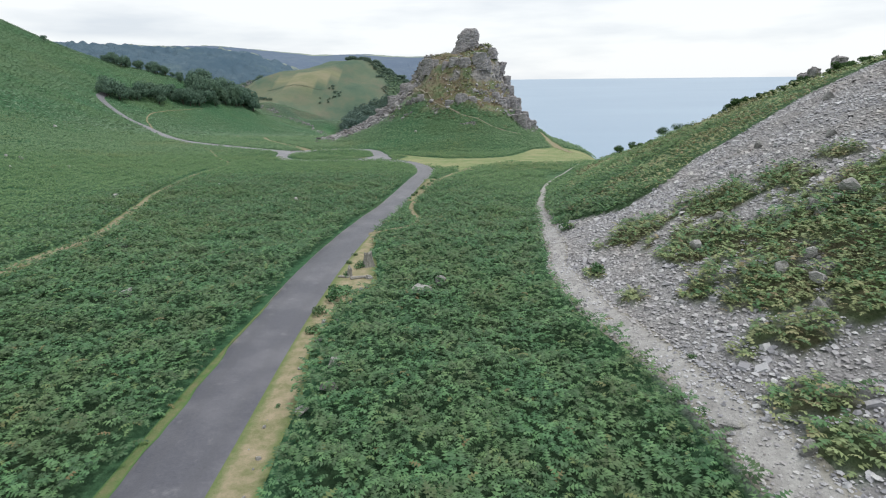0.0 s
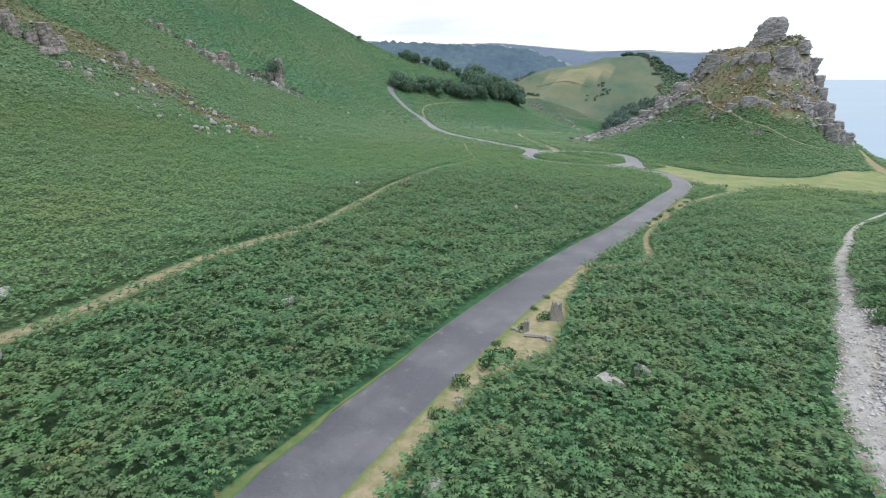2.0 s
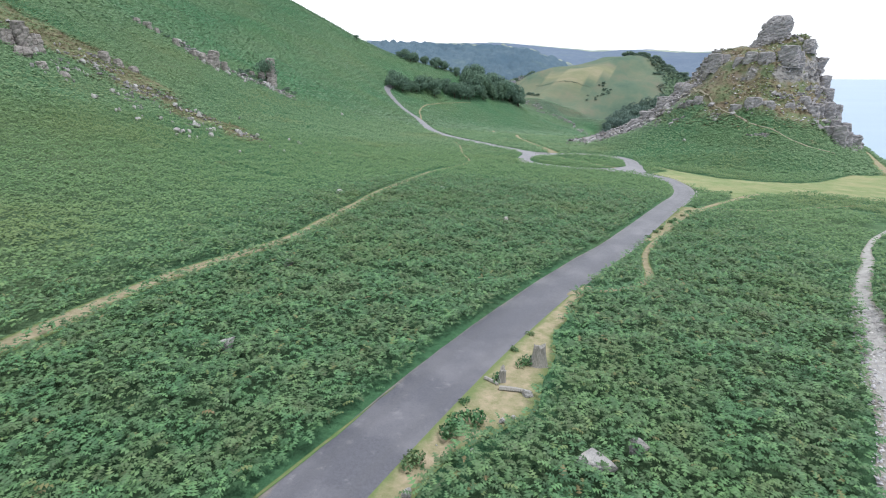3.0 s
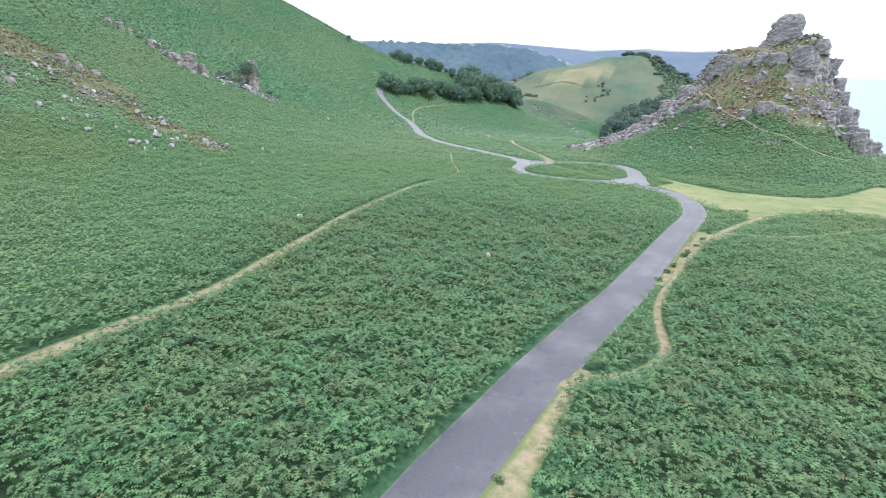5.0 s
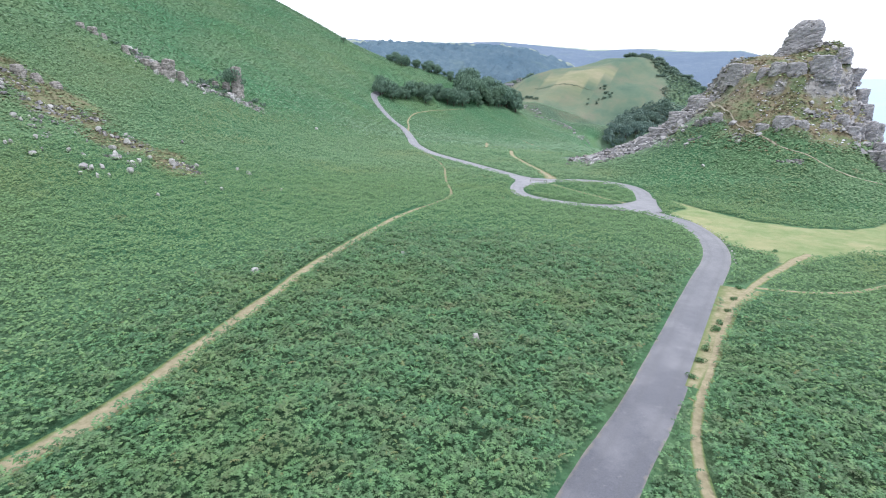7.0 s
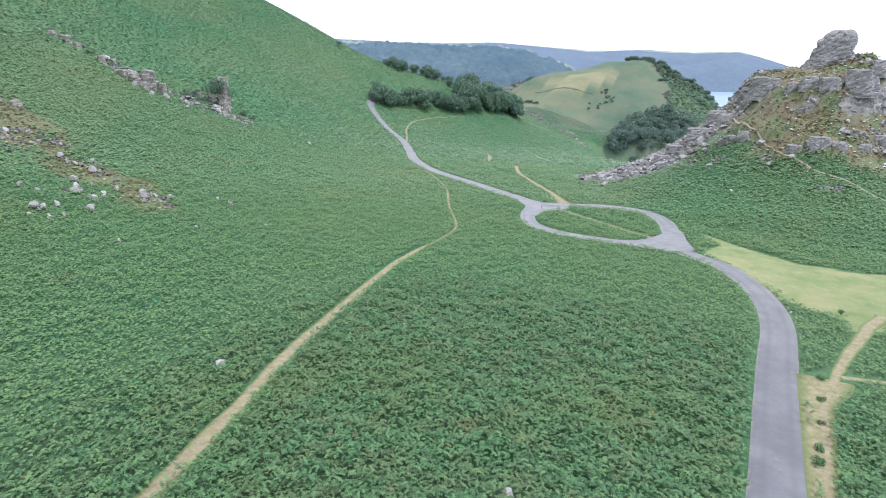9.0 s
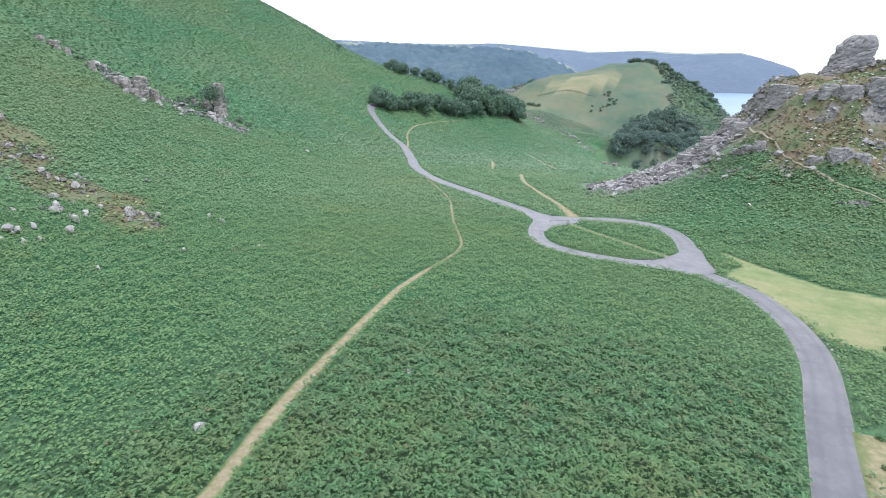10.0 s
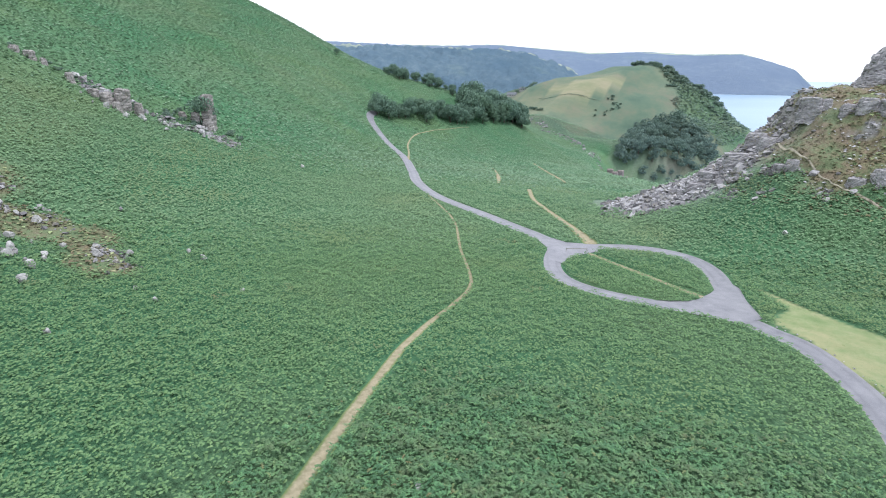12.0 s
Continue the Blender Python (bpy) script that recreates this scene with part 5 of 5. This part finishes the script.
scatter([lone], ((-266, 478, 1.0), (-304, 446, 0.55), (-203.2, 227.6, 1.25)))
scatter([bush(530 + i, 5, 6, HAZED_SCRUB, "dark green scrub on the far knoll", "scrub on the knoll", 150, 1.2) for i in range(3)],
        [(rnd.uniform(-140, -30), 908 + rnd.gauss(0, 10), rnd.uniform(0.7, 1.5)) for _ in range(80)] + [(rnd.uniform(-90, -15), rnd.uniform(850, 905), rnd.uniform(0.5, 1.2)) for _ in range(50)] + [(x + rnd.gauss(0, 2.5), y + rnd.gauss(0, 2.5), rnd.uniform(0.35, 0.8)) for x, y in bend([(-160, 767), (-141, 772), (-137, 784), (-150, 799)], 3.0)] + [(x, y + rnd.uniform(-1, 1), rnd.uniform(0.14, 0.26)) for x, y in bend([(-240, 792), (-200, 786), (-160, 788)], 1.6)] + [(-262 + 4.5 * i, 742 + rnd.uniform(-3, 3), rnd.uniform(0.6, 1.2)) for i in range(10)])
COVE_WOOD = [(-112, 750), (-78, 762), (-36, 746), (-16, 718), (-46, 652), (-78, 636), (-108, 626), (-106, 690)]
cove_spots = []
for _ in range(3000):
    a, b = rnd.uniform(-118, -15), rnd.uniform(626, 765)
    if len(cove_spots) < 165 and inside(np.array(a), np.array(b), COVE_WOOD) and all(math.hypot(a - p, b - q) > 5.6 for p, q, _ in cove_spots):
        cove_spots.append((a, b, rnd.choice((0.5, 0.65, 0.8, 1.0, 1.2))))
scatter([tree(540 + i, 12, 13, HAZED_COVE, "dark tree in the wooded cove below the knoll", "trees of the cove", 520, 1.15) for i in range(2)],
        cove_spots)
scatter([bush(610 + i, 6, 6, HAZED_SCRUB, "dark green tree clump round the far farm", "trees by the farm", 200, 0.9) for i in range(2)], [(-298 + 3.4 * i, 826 + rnd.uniform(2, 12), rnd.uniform(0.6, 1.1)) for i in range(12)])
scatter([bush(550 + i, 1.6, 3.0, SHRUB, "dark wind-clipped thorn bush on the crest", "bushes on the crest", 520, 0.26) for i in range(3)],
        [(np.interp(b, (66, 74, 83, 109, 122), (55, 55, 50.5, 48, 46)) + rnd.uniform(-1.2, 1.0), b + rnd.uniform(-0.8, 0.8), rnd.uniform(0.35, 0.65) + 0.45 * rnd.random() ** 3) for b in np.arange(66, 122, 0.8)])
scatter([bush(590 + i, 2.4, 3.2, HAZED_SCRUB, "dark scrub growing among the hillside crags", "scrub by the crags", 240, 0.4) for i in range(2)],
        [(-206 + rnd.gauss(0, 3), 220 + rnd.gauss(0, 4), rnd.uniform(0.5, 1.0)) for _ in range(14)] + [(-222 + rnd.gauss(0, 3), 200 + rnd.gauss(0, 3), rnd.uniform(0.4, 0.9)) for _ in range(6)] + [(x + rnd.gauss(0, 1.5), y + rnd.gauss(0, 1.5), rnd.uniform(0.3, 0.65)) for x, y in bend([(-236, 188), (-222, 195), (-212, 203), (-206, 214), (-203, 222)], 1.5)] + [(-197, 234, 1.0), (-194, 236, 0.9), (-199, 237, 0.9)])
wind = tree(560, 3.6, 3.8, SHRUB, "small wind-bent hawthorn on the cliff top", "hawthorns", 800, 0.24, 1.3)
scatter([wind], ((44.5, 131, 0.75), (45, 129, 0.7), (46, 123, 0.6), (48.2, 112, 0.8), (47, 104.5, 0.75)))
scatter([bush(570 + i, 0.9, 1.2, BRACKEN, "small green gorse bush on the lane verge", "gorse on the verge", 300, 0.13) for i in range(3)],
        ((-8.7, 41.2, 1.6), (-9.4, 38, 1.1), (-9.0, 34.4, 1.0), (-8.0, 50.8, 1.1), (-8.3, 42.6, 1.3), (-7.9, 39.2, 0.9), (-8.9, 47.9, 0.8), (-9.6, 44.4, 0.6), (-9.4, 52.5, 0.6), (-9.2, 56, 0.6), (-8.2, 30.5, 0.45), (-8.8, 24.5, 0.35), (13.7, 42.4, 1.3), (14.7, 58, 1.6), (14.1, 25.7, 0.5), (6.5, 160.5, 0.9), (-1.9, 121.3, 0.7), (-2.9, 116, 0.9), (-3.3, 113.4, 1.0), (-3.2, 113.9, 0.8), (-4.2, 107, 0.9), (-4.6, 103.5, 0.9), (-1.1, 126.8, 0.8), (-0.4, 132.6, 0.9), (-5.2, 99.5, 0.8)))

# ---- small things by the lane ----
WEATHERED = Mat("weathered_wood", 0.9, 0.2)
WEATHERED.color(WEATHERED.ramp(WEATHERED.noise(5, 6, 0.6, (4, 4, 0.6)), (0.3, (0.19, 0.18, 0.165)), (0.65, (0.40, 0.385, 0.36))))
WEATHERED = WEATHERED.bump(WEATHERED.noise(14, 5, 0.6, (4, 4, 0.5)), 0.03).m


def stump(x, y, tall, thick, label):
    """A split old trunk, wider at its foot, with a broken top."""
    rnd = random.Random(int(tall * 100))
    v, n, levels = [], 12, 8
    for j in range(levels):
        s = j / (levels - 1)
        for k in range(n):
            a = k * 2 * math.pi / n
            r = thick * (0.5 + 0.28 * (1 - s) ** 3) * (1 + 0.16 * math.sin(3 * a + 1) + 0.08 * math.sin(5 * a + 4 * s)) * (1 - 0.15 * s)
            v.append((r * math.cos(a), r * 0.75 * math.sin(a), tall * s + (rnd.uniform(-0.2, 0.12) * tall if j == levels - 1 else 0) - 0.1))
    v.append((0, 0, tall * 0.78))
    f = [(j * n + k, j * n + (k + 1) % n, (j + 1) * n + (k + 1) % n, (j + 1) * n + k) for j in range(levels - 1) for k in range(n)]
    f += [((levels - 1) * n + k, (levels - 1) * n + (k + 1) % n, levels * n, levels * n) for k in range(n)]
    me = bpy.data.meshes.new("tree_stump")
    me.from_pydata(v, [], [tuple(dict.fromkeys(q)) for q in f])
    me.materials.append(WEATHERED)
    ob = tagged(new("tree_stump", me), label, "stump")
    ob.matrix_basis = pose(x, y, float(height(x, y)), rnd.uniform(-6, 6), rnd.uniform(-6, 6), rnd.uniform(0, 180))


stump(-7.2, 51.2, 1.7, 0.95, "tall grey split tree stump beside the lane")
stump(-8.6, 47.9, 1.1, 0.6, "short dark broken tree stump on the verge")


def log(x, y, long, thick, turn):
    bm = bmesh.new()
    for i, (a, b) in enumerate(((-0.5, -0.1), (-0.1, 0.5))):
        branch(bm, (a * long, 0.04 * i, thick * 0.45), (b * long, 0.04, thick * 0.45), thick * 0.5, thick * (0.46 - 0.1 * i))
    me = bpy.data.meshes.new("log")
    bm.to_mesh(me)
    bm.free()
    me.materials.append(WEATHERED)
    ob = tagged(new("log", me), "pale fallen log lying on the dry verge", "log", "logs on the verge")
    ob.matrix_basis = pose(x, y, float(height(x, y)), 0, 0, turn)


log(-7.6, 47.0, 1.5, 0.34, 14)
log(-9.1, 47.4, 1.1, 0.26, -20)
for a, b, w in ((-8.6, 36.0, 0.7), (-6.9, 43.6, 0.55), (-6.5, 44.3, 0.4), (-7.3, 40.4, 0.4), (-8.3, 33, 0.4), (-8.7, 28.8, 0.3), (-8.9, 22.5, 0.3), (-8.4, 20, 0.35), (-6.6, 47.0, 0.8), *((rnd.uniform(-9.2, -7.6), rnd.uniform(13, 40), rnd.uniform(0.12, 0.28)) for _ in range(22))):
    ob = set_rock("stone", PALE_ROCKS[rnd.randrange(5)], a, b, (w, w * 0.8, w * 0.7), 0.2, rnd.uniform(0, 360))
    tagged(ob, "small pale stone on the dry verge", "stone", "stones on the verge")
kerb = ROAD[(ROAD[:, 1] > 146) & (ROAD[:, 1] < 190) & (ROAD[:, 0] > -17)]
for i in range(0, len(kerb), 2):
    d = kerb[min(i + 1, len(kerb) - 1)] - kerb[i - 1 if i else 0]
    side = np.array([d[1], -d[0]]) / (np.linalg.norm(d) + 1e-9)
    a, b = kerb[i] + side * (ROAD_W / 2 + rnd.uniform(0.25, 0.7))
    w = rnd.uniform(0.25, 0.6)
    ob = set_rock("stone", PALE_ROCKS[i % 5], float(a), float(b), (w, w * 0.8, w * 0.6), 0.15, rnd.uniform(0, 360))
    tagged(ob, "pale edging stone between lane and grass", "stone", "edging stones")

barrier = tagged(new("barrier"), "low grey wooden barrier across the path mouth", "barrier")
for name, size, at in (("post", (0.16, 0.16, 0.95), (-58.2, 214.0, 0.47)), ("post", (0.16, 0.16, 0.95), (-53.4, 216.1, 0.47)), ("rail", (5.3, 0.09, 0.2), (-55.8, 215.05, 0.8))):
    bm = bmesh.new()
    bmesh.ops.create_cube(bm, size=1.0)
    bmesh.ops.scale(bm, vec=size, verts=bm.verts)
    bmesh.ops.bevel(bm, geom=bm.edges[:], offset=0.02, segments=1, affect="EDGES")
    me = bpy.data.meshes.new(name)
    bm.to_mesh(me)
    bm.free()
    me.materials.append(WEATHERED)
    ob = new(name, me)
    ob.matrix_basis = pose(at[0], at[1], float(height(at[0], at[1])) + at[2], 0, 0, 23.6)
    ob.parent = barrier


# ---- far farmhouses ----
WALL = Mat("whitewashed_wall", 0.9, 0.2)
WALL.color(WALL.ramp(WALL.noise(0.8, 4), (0.35, (0.36, 0.36, 0.35)), (0.65, (0.5, 0.49, 0.48))))
SLATE = Mat("slate_roof", 0.7, 0.3)
SLATE.color(SLATE.ramp(SLATE.noise(1.4, 5), (0.35, (0.10, 0.11, 0.13)), (0.65, (0.17, 0.18, 0.2))))
PANE = Mat("dark_pane", 0.1, 0.5)
PANE.color((0.03, 0.035, 0.04))


def house_part(name, verts, faces, material, parent):
    me = bpy.data.meshes.new(name)
    me.from_pydata(verts, [], faces)
    me.materials.append(material)
    ob = new(name, me)
    ob.parent = parent
    return ob


def farmhouse(x, y, long, deep, eaves, turn, label):
    """A long house: gabled walls, an overhanging roof, windows and a chimney."""
    top = tagged(new("house"), label, "house", "far farmhouses")
    l, d, e, r = long / 2, deep / 2, eaves, eaves + deep * 0.42
    house_part("wall", [(-l, -d, -1), (l, -d, -1), (l, d, -1), (-l, d, -1), (-l, -d, e), (l, -d, e), (l, d, e), (-l, d, e), (-l, 0, r), (l, 0, r)], [(0, 1, 5, 4), (2, 3, 7, 6), (1, 2, 6, 9, 5), (3, 0, 4, 8, 7)], WALL.m, top)
    o = 0.4
    roof = [(s * (l + o), v, z + t) for t in (0.06, 0.3) for s in (-1, 1) for v, z in ((-d - o, e - 0.3), (0, r), (d + o, e - 0.3))]
    house_part("roof", roof, [(6, 9, 10, 7), (7, 10, 11, 8), (0, 1, 4, 3), (1, 2, 5, 4), (0, 3, 9, 6), (2, 8, 11, 5), (0, 6, 7, 1), (1, 7, 8, 2), (3, 4, 10, 9), (4, 5, 11, 10)], SLATE.m, top)
    for k in range(max(3, int(long / 3.2))):
        c = -l + (k + 0.5) * long / max(3, int(long / 3.2))
        box = [(c + a, -d + b, h) for b in (-0.06, 0.02) for a, h in ((-0.6, 1.0), (0.6, 1.0), (0.6, 2.3), (-0.6, 2.3))]
        house_part("window", box, [(0, 1, 2, 3), (0, 4, 5, 1), (1, 5, 6, 2), (2, 6, 7, 3), (3, 7, 4, 0)], PANE.m, top)
    c = l * 0.7
    box = [(c + a, b, h) for h in (r - 0.8, r + 1.2) for a, b in ((-0.5, -0.4), (0.5, -0.4), (0.5, 0.4), (-0.5, 0.4))]
    house_part("chimney", box, [(4, 5, 6, 7), (0, 1, 5, 4), (1, 2, 6, 5), (2, 3, 7, 6), (3, 0, 4, 7)], WALL.m, top)
    top.matrix_basis = pose(x, y, float(relief(np.array([x]), np.array([y]))[0]), 0, 0, turn)


farmhouse(-289, 822, 13, 6, 2.8, 8, "long pale farmhouse with a grey slate roof beyond the fields")
farmhouse(-276, 829, 8, 5, 2.4, -10, "smaller pale farm building with a slate roof")
